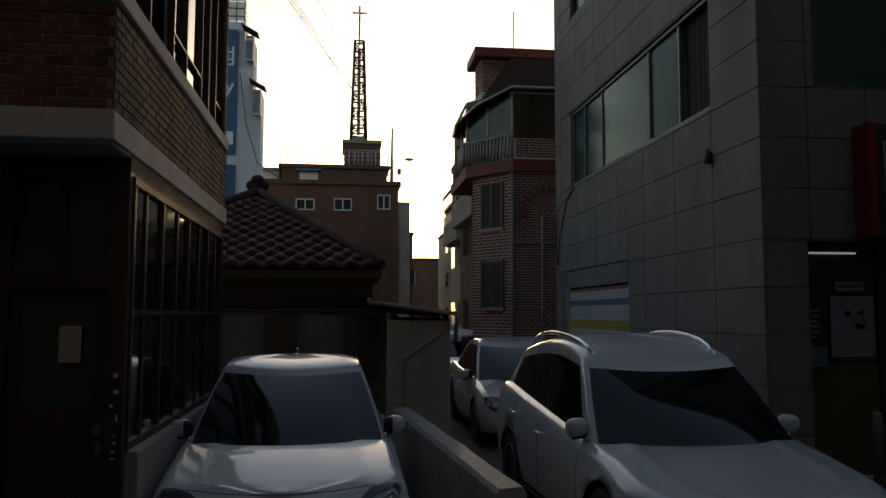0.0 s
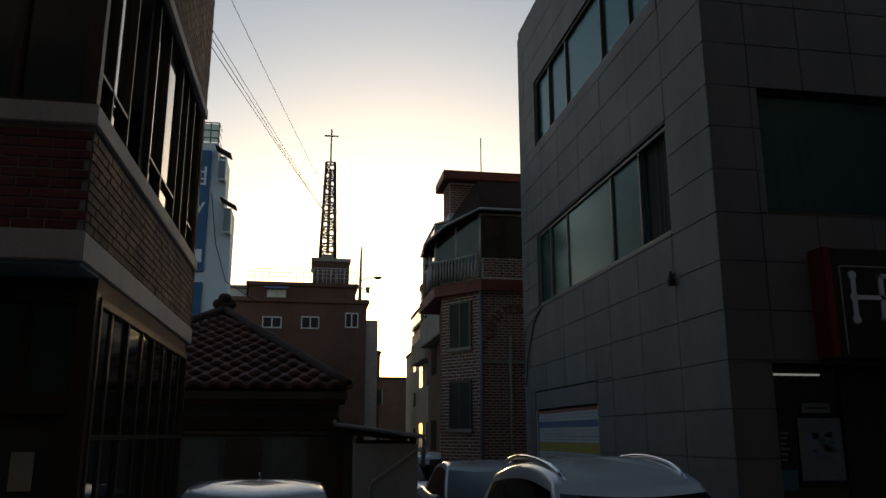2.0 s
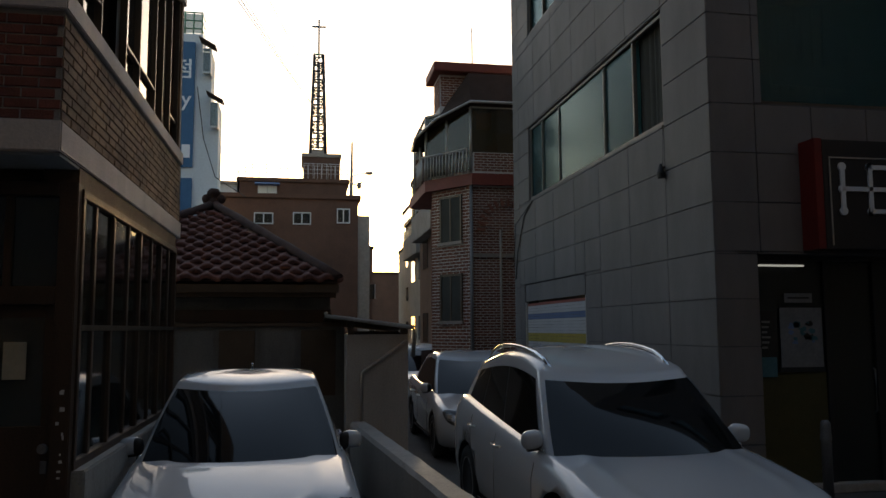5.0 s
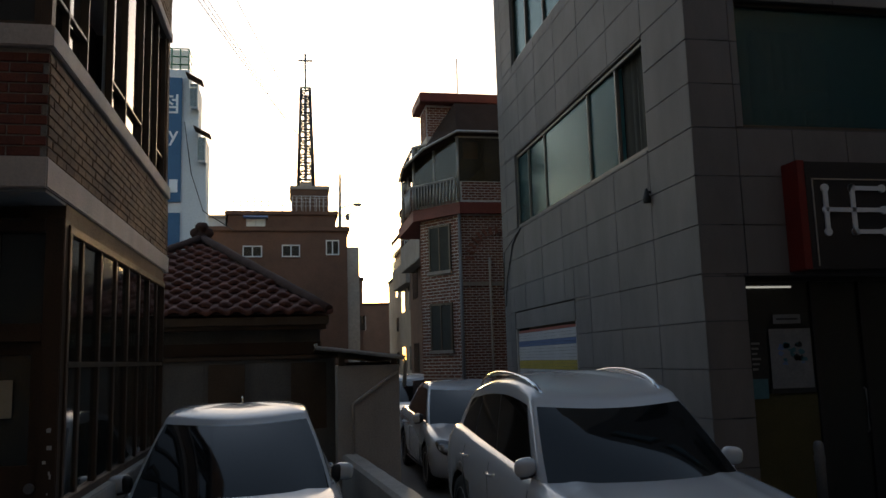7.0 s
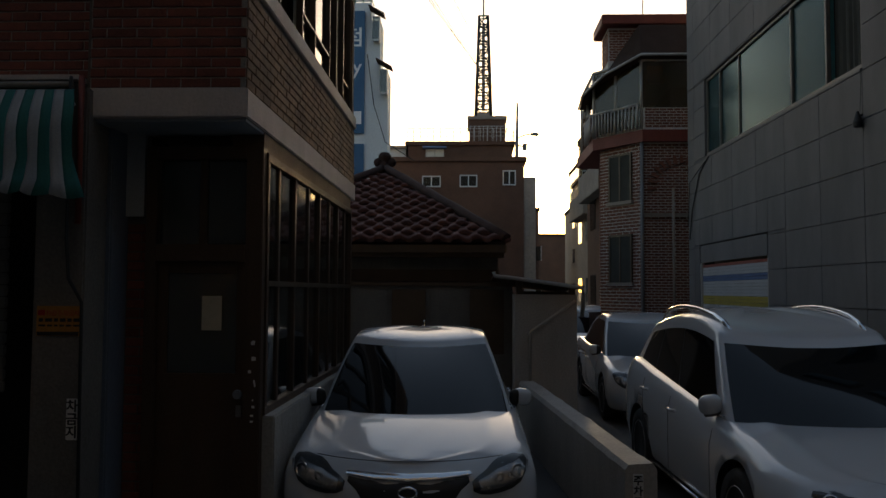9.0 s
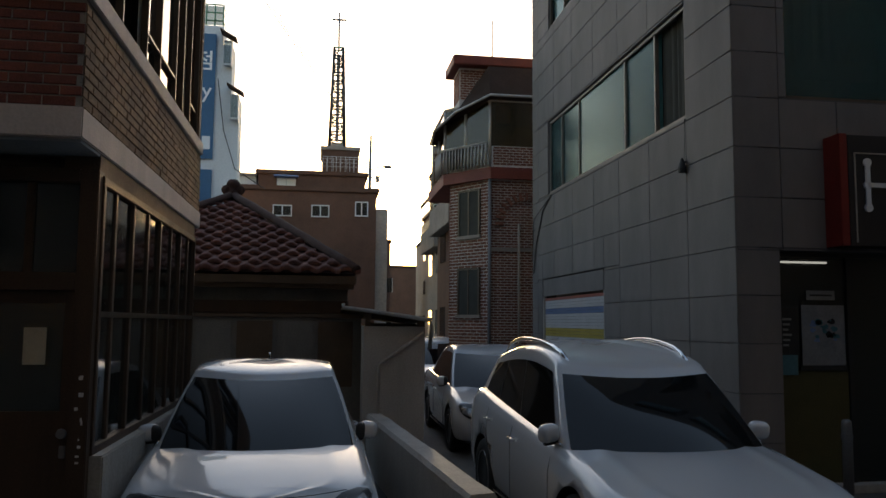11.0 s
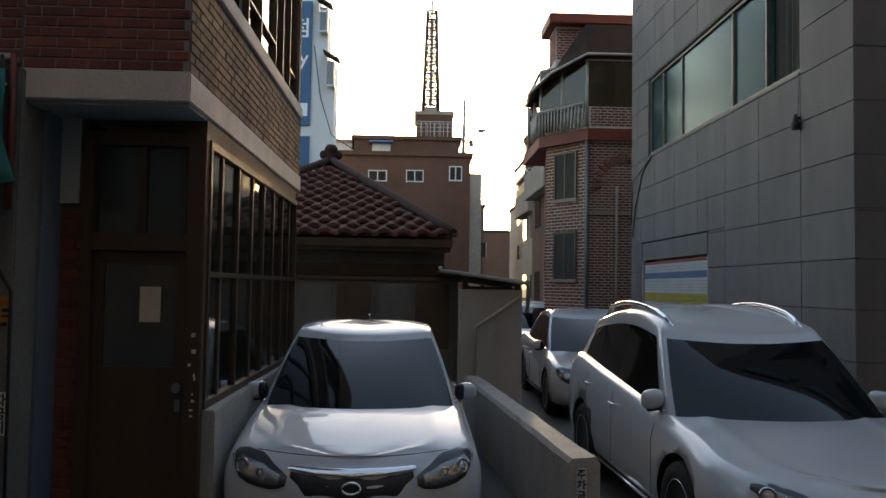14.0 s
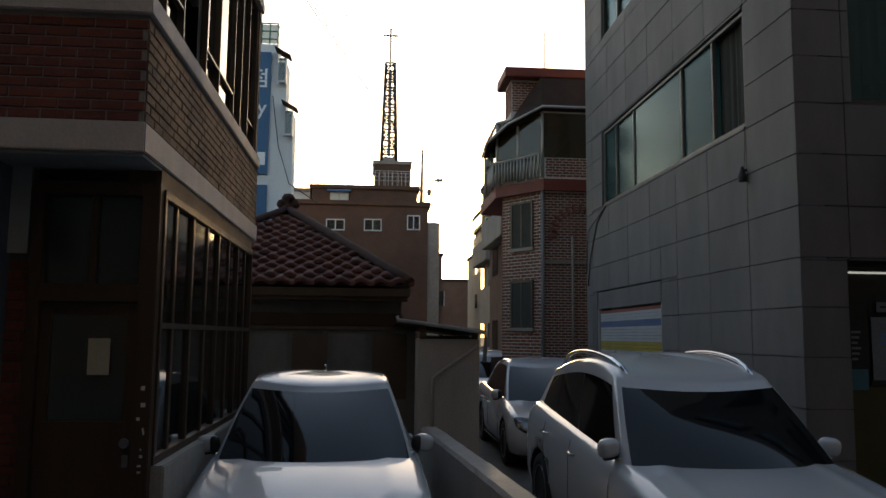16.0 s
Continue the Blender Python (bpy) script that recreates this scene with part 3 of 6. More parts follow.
FRONT_HOLES = [(5.08, 7.48, 4.57, 6.22), (8.16, 11.6, 4.57, 6.22), (4.94, 7.28, 0.0, 2.76), (8.03, 11.4, 0.0, 2.76), (5.08, 7.48, 8.1, 9.75), (8.16, 11.6, 8.1, 9.75)]


def wall_cells(us, zs, holes):
    """Splits a wall into rectangles that leave the holes free."""
    eu = sorted(set(us) | {h[0] for h in holes} | {h[1] for h in holes})
    ez = sorted(set(zs) | {h[2] for h in holes} | {h[3] for h in holes})
    for a, b in zip(eu, eu[1:]):
        for c, d in zip(ez, ez[1:]):
            if not any(h[0] <= (a + b) / 2 <= h[1] and h[2] <= (c + d) / 2 <= h[3] for h in holes):
                yield a, b, c, d


bm = bmesh.new()
for a, b, c, d in wall_cells([RY, RF], [0, 11.4], SIDE_HOLES):
    add_box(bm, RX + 0.03, RX + 0.30, a, b, c, d)
for a, b, c, d in wall_cells([RX + 0.30, 14.0], [0, 11.4], FRONT_HOLES):
    add_box(bm, a, b, RY + 0.03, RY + 0.30, c, d)
add_box(bm, RX + 0.03, RX + 0.30, RY + 0.03, RY + 0.06, 0, 11.4)
bmesh.ops.remove_doubles(bm, verts=bm.verts[:], dist=0.001)
part("wall", bm, M_JOINT, right)
part("roof_slab", box(RX + 0.03, 14, RY + 0.03, RF, 11.4, 11.6), M_STONE, right)
part("rear_wall", box(RX + 0.31, 14, RF - 0.2, RF - 0.002, 0, 11.4), M_CONC, right)
part("floor_slab", box(RX + 0.31, 14, RY + 0.31, RF - 0.3, 3.4, 3.7), M_DARK, right)
part("floor_slab", box(RX + 0.31, 14, RY + 0.31, RF - 0.3, 7.0, 7.3), M_DARK, right)
part("partition", box(6.6, 6.75, RY + 0.4, RF - 0.3, 3.71, 6.99), M_DARK, right)


def panel_rects(us, zs, holes):
    for a, b in zip(us, us[1:]):
        for c, d in zip(zs, zs[1:]):
            cut = [h for h in holes if h[0] < b - 0.02 and h[1] > a + 0.02 and h[2] < d - 0.02 and h[3] > c + 0.02]
            if not cut:
                yield a, b, c, d
            else:
                for r in wall_cells([a, b], [c, d], [(max(h[0], a), min(h[1], b), max(h[2], c), min(h[3], d)) for h in cut]):
                    if r[1] - r[0] > 0.03 and r[3] - r[2] > 0.03:
                        yield r


G = 0.005
for a, b, c, d in panel_rects(YJ, ZJ, SIDE_HOLES):
    j = random.uniform(0, 0.003)
    part("stone_panel", box(RX - j, RX + 0.026, a + G, b - G, c + G, d - G, 0.003), M_STONE, right)
for a, b, c, d in panel_rects(XJ, ZJ, FRONT_HOLES):
    j = random.uniform(0, 0.003)
    part("stone_panel", box(a + G, b - G, RY - j, RY + 0.026, c + G, d - G, 0.003), M_STONE, right)

window_unit("window_4", "x", RX + 0.05, 11.03, 17.35, 4.61, 6.15, [12.05, 13.2, 15.48, 16.55], -1, M_ALU_M, M_GLASS_T, "bronze-framed teal-tinted ribbon window with curtains",
            back_m=[M_SCREEN, M_CURTAIN_T, M_CURTAIN_T, M_CURTAIN_T, M_CURTAIN_T], back=0.12, depth=0.02, fr=0.05, open_bays=(0,), pd=0.03)
window_unit("window_5", "x", RX + 0.05, 11.03, 17.29, 8.17, 9.69, [12.1, 13.3, 15.22, 16.36], -1, M_ALU, M_GLASS_T, "dark-framed upper ribbon window with pale curtains",
            back_m=[M_CURTAIN_T, M_CURTAIN_W, M_CURTAIN_W, M_CURTAIN_W, M_CURTAIN_W], back=0.12, depth=0.02, fr=0.06)
window_unit("window_6", "y", RY + 0.10, 5.09, 7.47, 4.58, 6.21, [], -1, M_ALU, M_GLASS_T, "large dark green-tinted fixed window", back_m=M_DARK, back=0.8, depth=0.05)
window_unit("window_7", "y", RY + 0.10, 8.17, 11.59, 4.58, 6.21, [9.9], -1, M_ALU, M_GLASS_T, "large dark green-tinted window beside a pier", back_m=M_DARK, back=0.8, depth=0.05)
window_unit("window_8", "y", RY + 0.10, 5.09, 7.47, 8.11, 9.74, [], -1, M_ALU, M_GLASS_T, "upper dark tinted window", back_m=M_DARK, back=0.8, depth=0.05)
window_unit("window_9", "y", RY + 0.10, 8.17, 11.59, 8.11, 9.74, [9.9], -1, M_ALU, M_GLASS_T, "upper dark tinted window", back_m=M_DARK, back=0.8, depth=0.05)
# blind behind the big front window
part("blind_band", box(5.5, 7.4, RY + 0.42, RY + 0.45, 4.95, 5.2), M_JOINT, right)

# striped shutter in the side recess
sh = thing("roller_shutter", (0, 0, 0), "white roller shutter with red, blue and yellow stripes", "shutter")
part("head_panel", box(RX + 0.004, RX + 0.02, 14.12, 17.76, 2.47, 2.82, 0.004), M_STONE, sh)
part("shutter_frame", box(RX + 0.005, RX + 0.06, 17.70, 17.79, 0.9, 2.47, 0.004), M_ALU_L, sh)
part("shutter_frame", box(RX + 0.005, RX + 0.06, 14.09, 14.13, 0.9, 2.47, 0.004), M_ALU_L, sh)
z = 0.92
while z < 2.43:
    m = M_SLATR if z > 2.36 else M_SLATB if 2.06 < z < 2.17 else M_YELLOW if 1.62 < z < 1.78 else M_SLATW
    part("slat", box(RX + 0.03, RX + 0.05, 14.13, 17.70, z, z + 0.052, 0.008), m, sh)
    z += 0.056

# small lamp and cable on the side wall
wl = thing("wall_lamp", (0, 0, 0), "small black lamp fitting on the stone wall", "lamp")
part("bracket", tube([(RX, 11.0, 4.02), (RX - 0.045, 11.0, 4.0)], 0.016), M_BLACK, wl)
part("lead", tube([(RX - 0.012, 11.0, 4.58), (RX - 0.014, 11.005, 4.3), (RX - 0.03, 11.0, 4.04)], 0.003, 6), M_CABLE, wl)
lp = part("hood", lathe([(0.015, 0.11), (0.03, 0.06), (0.055, -0.02), (0.05, -0.08), (0.0, -0.09)], 14, "z"), M_BLACK, wl)
lp.matrix_basis = pose(RX - 0.058, 11.0, 3.95)
cb = thing("wall_cable", (0, 0, 0), "thin dark cables hanging down the wall edge", "cable")
part("strand", tube([(RX - 0.01, 17.1, 4.55), (RX - 0.02, 17.7, 4.3), (RX - 0.03, 18.2, 3.6), (RX - 0.03, 18.4, 3.0)], 0.014, 6), M_CABLE, cb)
part("strand", tube([(RX - 0.01, 17.3, 4.5), (RX - 0.05, 18.3, 4.2), (RX - 0.02, 18.55, 3.3)], 0.010, 6), M_CABLE, cb)

# signboard
sg = thing("shop_signboard", (0, 0, 0), "black shop signboard with white lettering and red return", "sign")
part("sign_box", box(5.62, 11.5, 9.50, 9.79, 2.80, 4.08, 0.01), M_SIGN, sg)
part("red_return", box(5.52, 5.618, 9.49, 9.79, 2.80, 4.09, 0.006), M_SIGN_R, sg, "red sign end panel")
part("trim_line", box(5.72, 11.45, 9.488, 9.50, 3.86, 3.875), M_ALU_L, sg)
part("trim_line", box(5.70, 5.715, 9.488, 9.50, 2.84, 3.875), M_ALU_L, sg)
part("clip", box(7.50, 7.56, 9.47, 9.50, 3.87, 4.06), M_ALU_L, sg)


def stroke(x0, z0, x1, z1, r, knob=0.0):
    bm = bmesh.new()
    d = Vector((x1 - x0, 0, z1 - z0))
    nrm = Vector((-d.z, 0, d.x)).normalized() * r
    a, b = Vector((x0, 0, z0)), Vector((x1, 0, z1))
    pts = [a + nrm, a - nrm, b - nrm, b + nrm]
    for c in ([a, b] if knob else []):
        n = 14
        f = [bm.verts.new((c.x + knob * math.cos(2 * math.pi * k / n), 9.478, c.z + knob * math.sin(2 * math.pi * k / n))) for k in range(n)]
        g = [bm.verts.new((v.co.x, 9.50, v.co.z)) for v in f]
        bm.faces.new(f[::-1])
        for k in range(n):
            bm.faces.new((f[k], g[k], g[(k + 1) % n], f[(k + 1) % n]))
    f = [bm.verts.new((p.x, 9.475, p.z)) for p in pts]
    g = [bm.verts.new((p.x, 9.50, p.z)) for p in pts]
    bm.faces.new(f)
    for k in range(4):
        bm.faces.new((f[k], g[k], g[(k + 1) % 4], f[(k + 1) % 4]))
    bmesh.ops.recalc_face_normals(bm, faces=bm.faces[:])
    return bm


R, K = 0.026, 0.05
zt, zm, zb = 3.76, 3.50, 3.24
for x0, z0, x1, z1 in ((5.86, zt, 5.86, zb), (5.86, zm, 6.62, zm), (6.22, zt, 6.22, zb), (6.22, zt, 6.62, zt), (6.22, zb, 6.62, zb)):
    part("emblem_bar", stroke(x0, z0, x1, z1, R, K), M_LETTER, sg)


def ring_part(cx, cz, rx, rz, w):
    bm = bmesh.new()
    n = 20
    o = [bm.verts.new((cx + rx * math.cos(2 * math.pi * k / n), 9.476, cz + rz * math.sin(2 * math.pi * k / n))) for k in range(n)]
    i = [bm.verts.new((cx + (rx - w) * math.cos(2 * math.pi * k / n), 9.476, cz + (rz - w) * math.sin(2 * math.pi * k / n))) for k in range(n)]
    o2 = [bm.verts.new((v.co.x, 9.50, v.co.z)) for v in o]
    i2 = [bm.verts.new((v.co.x, 9.50, v.co.z)) for v in i]
    for k in range(n):
        j = (k + 1) % n
        bm.faces.new((o[k], i[k], i[j], o[j]))
        bm.faces.new((o[k], o[j], o2[j], o2[k]))
        bm.faces.new((i[k], i2[k], i2[j], i[j]))
    return bm


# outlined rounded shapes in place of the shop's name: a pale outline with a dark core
def outlined(strokes, rings):
    for x0, z0, x1, z1 in strokes:
        part("emblem_bar", stroke(x0, z0, x1, z1, 0.062, 0.062), M_LETTER, sg)
    for cx, cz, rx, rz in rings:
        part("emblem_ring", ring_part(cx, cz, rx + 0.062, rz + 0.062, 0.124), M_LETTER, sg)
    for x0, z0, x1, z1 in strokes:
        ob = part("emblem_core", stroke(x0, z0, x1, z1, 0.032, 0.032), M_SIGN, sg)
        ob.location.y = -0.004
    for cx, cz, rx, rz in rings:
        ob = part("emblem_core", ring_part(cx, cz, rx + 0.032, rz + 0.032, 0.064), M_SIGN, sg)
        ob.location.y = -0.004


outlined([(6.96, 3.80, 7.18, 3.80), (6.88, 3.69, 7.26, 3.69), (6.86, 3.31, 7.28, 3.31), (7.41, 3.80, 7.41, 3.29), (7.41, 3.55, 7.50, 3.55)], [(7.07, 3.51, 0.10, 0.08)])
outlined([(8.06, 3.82, 8.06, 3.46), (7.68, 3.40, 7.68, 3.30), (7.68, 3.30, 8.10, 3.30)], [(7.78, 3.65, 0.12, 0.12)])
outlined([(8.56, 3.80, 8.56, 3.28), (8.72, 3.82, 8.72, 3.28), (8.46, 3.54, 8.56, 3.54)], [(8.31, 3.54, 0.09, 0.20)])
outlined([(8.92, 3.78, 9.30, 3.78), (8.92, 3.78, 8.92, 3.58), (8.92, 3.58, 9.30, 3.58), (8.86, 3.44, 9.36, 3.44)], [(9.11, 3.27, 0.10, 0.07)])
outlined([(9.52, 3.80, 9.92, 3.80), (9.52, 3.62, 9.92, 3.62), (9.46, 3.46, 9.98, 3.46), (9.54, 3.28, 9.92, 3.28)], [])
lettering("lettering", "유·아동 . 교구 . 완구", 0.205, pose(6.85, 9.497, 2.985, 90, 0, 0), M_LETTER, sg, 0.004, 0.003)

# shop bay
bay = thing("shopfront", (0, 0, 0), "dark glazed shop entrance under the signboard", "shopfront")
# recess faces coloured near-black, so the shade inside is painted
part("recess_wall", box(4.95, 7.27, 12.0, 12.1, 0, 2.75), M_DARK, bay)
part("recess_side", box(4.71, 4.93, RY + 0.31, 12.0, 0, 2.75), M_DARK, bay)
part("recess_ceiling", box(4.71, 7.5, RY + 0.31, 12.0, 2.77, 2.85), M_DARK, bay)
part("side_panel", box(4.98, 5.86, 9.95, 9.985, 0.1, 1.38, 0.006), M_OLIVE, bay, "olive lower shop panel")
part("glass_pane", box(4.98, 5.86, 9.97, 9.98, 1.38, 2.70), M_GLASS_S, bay)
part("glass_pane", box(5.92, 7.22, 9.97, 9.98, 0.1, 2.70), M_GLASS_S, bay)
for x in (4.95, 5.86, 6.52, 7.20):
    part("door_frame", box(x, x + 0.06, 9.93, 10.02, 0, 2.72, 0.004), M_BLACK, bay)
part("door_frame", box(5.0, 7.2, 9.93, 10.02, 2.70, 2.75, 0.004), M_BLACK, bay)
# sheet added close behind the glass to make the shop look unlit
part("window_backing", box(4.98, 5.85, 10.03, 10.05, 1.38, 2.69), M_DARK, bay, "near-black sheet added as shade behind the shop glass")
part("doorstep", box(4.95, 7.26, 9.82, 10.1, 0, 0.1, 0.01), M_CONC, bay)
part("door_handle", tube([(6.46, 9.92, 0.9), (6.46, 9.89, 0.92), (6.46, 9.89, 1.4), (6.46, 9.92, 1.42)], 0.012), M_STEEL, bay)
# plain sheet in the same near-black fills the second bay opening
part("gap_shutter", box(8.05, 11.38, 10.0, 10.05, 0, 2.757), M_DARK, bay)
lt = thing("tube_lamp", (0, 0, 0), "lit fluorescent tube lamp above the shop door", "lamp")
part("housing", box(4.98, 5.62, 9.86, 9.92, 2.655, 2.69, 0.005), M_BLACK, lt)
part("tube", tube([(5.0, 9.89, 2.635), (5.58, 9.89, 2.635)], 0.012), M_TUBE, lt, "lit white tube")
ps = thing("shop_poster", (0, 0, 0), "pale blue picture poster on the shop glass", "poster")
part("sheet", box(5.27, 5.82, 9.9350, 9.9400, 1.44, 2.14, 0.002), M_PAPER_B, ps)
part("heading", box(5.34, 5.70, 9.9300, 9.9345, 2.20, 2.31), M_PAPER_B, ps)
part("heading_bar", box(5.38, 5.66, 9.9270, 9.9310, 2.245, 2.265), M_INK, ps)
rnd = random.Random(4)
for k in range(16):
    cx, cz, rr = 5.54 + rnd.uniform(-0.16, 0.18), 1.84 + rnd.uniform(-0.13, 0.13), rnd.uniform(0.018, 0.055)
    bm = bmesh.new()
    ring = [(cx + rr * rnd.uniform(0.6, 1.5) * math.cos(2 * math.pi * q / 11), cz + rr * rnd.uniform(0.5, 1.1) * math.sin(2 * math.pi * q / 11)) for q in range(11)]
    fa = [bm.verts.new((x, 9.9325, z)) for x, z in ring]
    fb = [bm.verts.new((x, 9.9349, z)) for x, z in ring]
    bm.faces.new(fa)
    for q in range(11):
        bm.faces.new((fa[q], fb[q], fb[(q + 1) % 11], fa[(q + 1) % 11]))
    bmesh.ops.recalc_face_normals(bm, faces=bm.faces[:])
    part("picture_patch", bm, rnd.choice([M_SLATB, M_TEALINK, M_INK]), ps)
part("foot_strip", box(5.24, 5.84, 9.9300, 9.9345, 1.385, 1.43), M_INK, ps)
ps2 = thing("wall_poster", (0, 0, 0), "dark strip poster with blue foot on the shop glass", "poster")
part("sheet", box(5.0, 5.23, 9.9350, 9.9400, 1.50, 2.10), M_DARK, ps2)
part("foot", prism([(5.0, 9.9335), (5.21, 9.9335), (5.21, 9.9349), (5.0, 9.9349)], 1.33, 1.56), M_TEALINK, ps2, "blue foot of the poster")
for k in range(6):
    part("line_bar", box(5.03, 5.10 + 0.02 * (k % 3), 9.9325, 9.9349, 1.66 + k * 0.06, 1.685 + k * 0.06), M_DOORGREY, ps2)
pn = thing("pier_notice", (0, 0, 0), "white notice with orange badge on the stone pier", "notice")
part("sheet", box(7.53, 7.83, RY - 0.012, RY - 0.006, 1.92, 2.29, 0.002), M_PAPER, pn)
part("badge", lathe([(0.0, 0), (0.09, 0), (0.09, 0.004), (0.0, 0.004)], 20, "z"), M_ORANGE, pn).matrix_basis = pose(7.68, RY - 0.013, 2.12, 90, 0, 0)
bo = thing("bollard", (5.45, 9.45, 0), "grey steel pipe bollard by the shop door", "bollard")
part("pipe", lathe([(0.055, 0), (0.055, 0.82), (0.05, 0.86), (0.03, 0.88), (0, 0.885)], 18, "z"), M_STEEL, bo, smooth=True)
part("collar", lathe([(0.057, 0.66), (0.062, 0.66), (0.062, 0.72), (0.057, 0.72)], 18, "z"), M_STEEL, bo)

# ---- low wall between the parked cars ----
lw = thing("divider_wall", (0, 0, 0), "low weathered cement wall with worn top", "wall", kind="structure")
bm = bmesh.new()
P0, P1 = Vector((0.885, 7.0)), Vector((0.46, 12.0))
dv = (P1 - P0).normalized()
nv = Vector((dv.y, -dv.x))
NSEG = 24
secs = []
for k in range(NSEG + 1):
    p = P0 + dv * (P1 - P0).length * k / NSEG
    wob = [noise.noise((k * 0.7, 3.1 * j, 0)) * 0.012 for j in range(6)]
    pts = [(-0.115, 0), (-0.11 + wob[0], 0.66), (-0.085 + wob[1], 0.70 + wob[2]), (0.085 + wob[3], 0.705 + wob[4]), (0.11 + wob[5], 0.66), (0.115, 0)]
    secs.append([bm.verts.new((p.x + nv.x * o, p.y + nv.y * o, z)) for o, z in pts])
for a, b in zip(secs, secs[1:]):
    for i in range(5):
        bm.faces.new((a[i], b[i], b[i + 1], a[i + 1]))
bm.faces.new(secs[0])
bm.faces.new(secs[-1][::-1])
bmesh.ops.recalc_face_normals(bm, faces=bm.faces[:])
part("wall_body", bm, M_CONC_L, lw)
lab = thing("end_label", (0, 0, 0), "white no-parking label on the wall end", "notice")
part("plate", box(0.83, 0.90, 6.985, 6.993, 0.335, 0.635, 0.002), M_PAPER_W, lab)
for k, ch in enumerate("주차금지"):
    lettering("lettering", ch, 0.07, pose(0.831, 6.984, 0.568 - k * 0.073, 90, 0, 0), M_INK, lab, 0.001, 0.002)

# ---- lean-to at the end of the divider wall ----
ln = thing("cement_outhouse", (0, 0, 0), "small cement outhouse with sheet roof and gutter pipe", "outhouse")
part("wall", prism([(0.30, 12.0), (1.12, 12.0), (1.12, 14.6), (0.30, 14.6)], 0, 1.84), M_CONC_L, ln)
bm = bmesh.new()
va = [bm.verts.new(p) for p in ((0.02, 11.9, 2.08), (1.20, 11.9, 1.93), (1.20, 14.7, 1.86), (0.02, 14.7, 2.0))]
vb = [bm.verts.new(v.co + Vector((0, 0, 0.03))) for v in va]
bm.faces.new(va[::-1])
bm.faces.new(vb)
for k in range(4):
    bm.faces.new((va[k], va[(k + 1) % 4], vb[(k + 1) % 4], vb[k]))
part("sheet_roof", bm, M_WOOD_D, ln)
part("gutter_pipe", tube([(0.02, 11.88, 2.13), (0.03, 11.86, 2.08), (0.3, 11.86, 2.05), (1.17, 11.86, 1.93), (1.19, 11.88, 1.84), (1.18, 11.95, 1.55)], 0.028, 10), M_CONC, ln, "pale gutter pipe")
part("conduit", tube([(0.50, 11.98, 0.6), (0.50, 11.97, 1.33), (0.53, 11.97, 1.36), (1.10, 11.97, 1.76)], 0.022), M_CONC_L, ln, "painted conduit pipe")
part("post", box(0.32, 0.40, 12.02, 12.1, 1.84, 2.05), M_WOOD_D, ln)
part("post", box(1.02, 1.10, 12.02, 12.1, 1.84, 1.96), M_WOOD_D, ln)
for k in range(5):
    part("stored_batten", box(0.42, 1.05, 12.15 + k * 0.2, 12.25 + k * 0.2, 1.842, 1.862 + 0.01 * (k % 3)), M_WOOD, ln)

# ---- tiled house ----
th = thing("tiled_house", (0, 0, 0), "old single-storey house with red tiled hip roof", "house")
EZ, EY, AX, AY, AZ = 2.60, 12.95, -2.0, 17.0, 4.22
XL, XR = -4.25, 0.24
part("wall", box(-4.1, 0.12, 13.35, 21, 0, 2.5), M_PILLAR, th)
part("fascia", box(XL, XR, 12.98, 13.05, 2.44, 2.56, 0.006), M_WOOD_D, th, "dark timber eave board")
part("eave_board", box(-4.2, 0.2, 13.05, 13.36, 2.38, 2.44), M_WOOD_D, th)
part("lintel_beam", box(-4.12, 0.14, 13.28, 13.36, 2.02, 2.20, 0.006), M_WOOD, th, "brown timber lintel beam")
part("yard_wall", box(-4.0, 0.30, 12.62, 12.76, 0, 1.95, 0.01), M_PILLAR, th)
part("yard_wall_cap", box(-4.0, 0.32, 12.58, 12.80, 1.95, 2.0, 0.008), M_WOOD_D, th)
for k in range(4):
    x = -1.95 + k * 0.55
    part("board_panel", box(x, x + 0.48, 12.598, 12.62, 1.0, 1.90, 0.006), M_WOOD_D if k % 2 else M_PILLAR, th)
bm = bmesh.new()
c = [bm.verts.new(p) for p in ((XL, EY, EZ), (XR, EY, EZ), (XR, 24, EZ), (XL, 24, EZ), (AX, AY, AZ), (AX, 20, AZ))]
for q in ((0, 1, 4), (1, 2, 5, 4), (2, 3, 5), (3, 0, 4, 5), (3, 2, 1, 0)):
    bm.faces.new([c[i] for i in q])
part("roof_deck", bm, M_TILE_D, th)

# S-shaped tiles on the hip end, one mesh
TW, TH = 0.30, 0.30
bm = bmesh.new()
rows = []
NXT = 9
for j, (v, lift) in enumerate(((0, 0.045), (0, 0.07), (TH * 0.5, 0.05), (TH, 0.03))):
    row = []
    for i in range(NXT):
        u = i / (NXT - 1)
        h = 0.028 * math.sin(u * 2 * math.pi)
        sag = 0.03 * math.cos(u * 2 * math.pi) if j < 2 else 0
        row.append(bm.verts.new(((u - 0.5) * TW, v - (sag if j < 2 else 0), lift + h - (0.035 if j == 0 else 0))))
    rows.append(row)
for a, b in zip(rows, rows[1:]):
    for i in range(NXT - 1):
        bm.faces.new((a[i], a[i + 1], b[i + 1], b[i]))
tile_me = bpy.data.meshes.new("roof_tile")
bm.to_mesh(tile_me)
bm.free()
tile_me.materials.append(M_TILE)
tile_me.shade_smooth()
slope = math.atan2(AZ - EZ, AY - EY)
sl = math.hypot(AZ - EZ, AY - EY)
r = 0
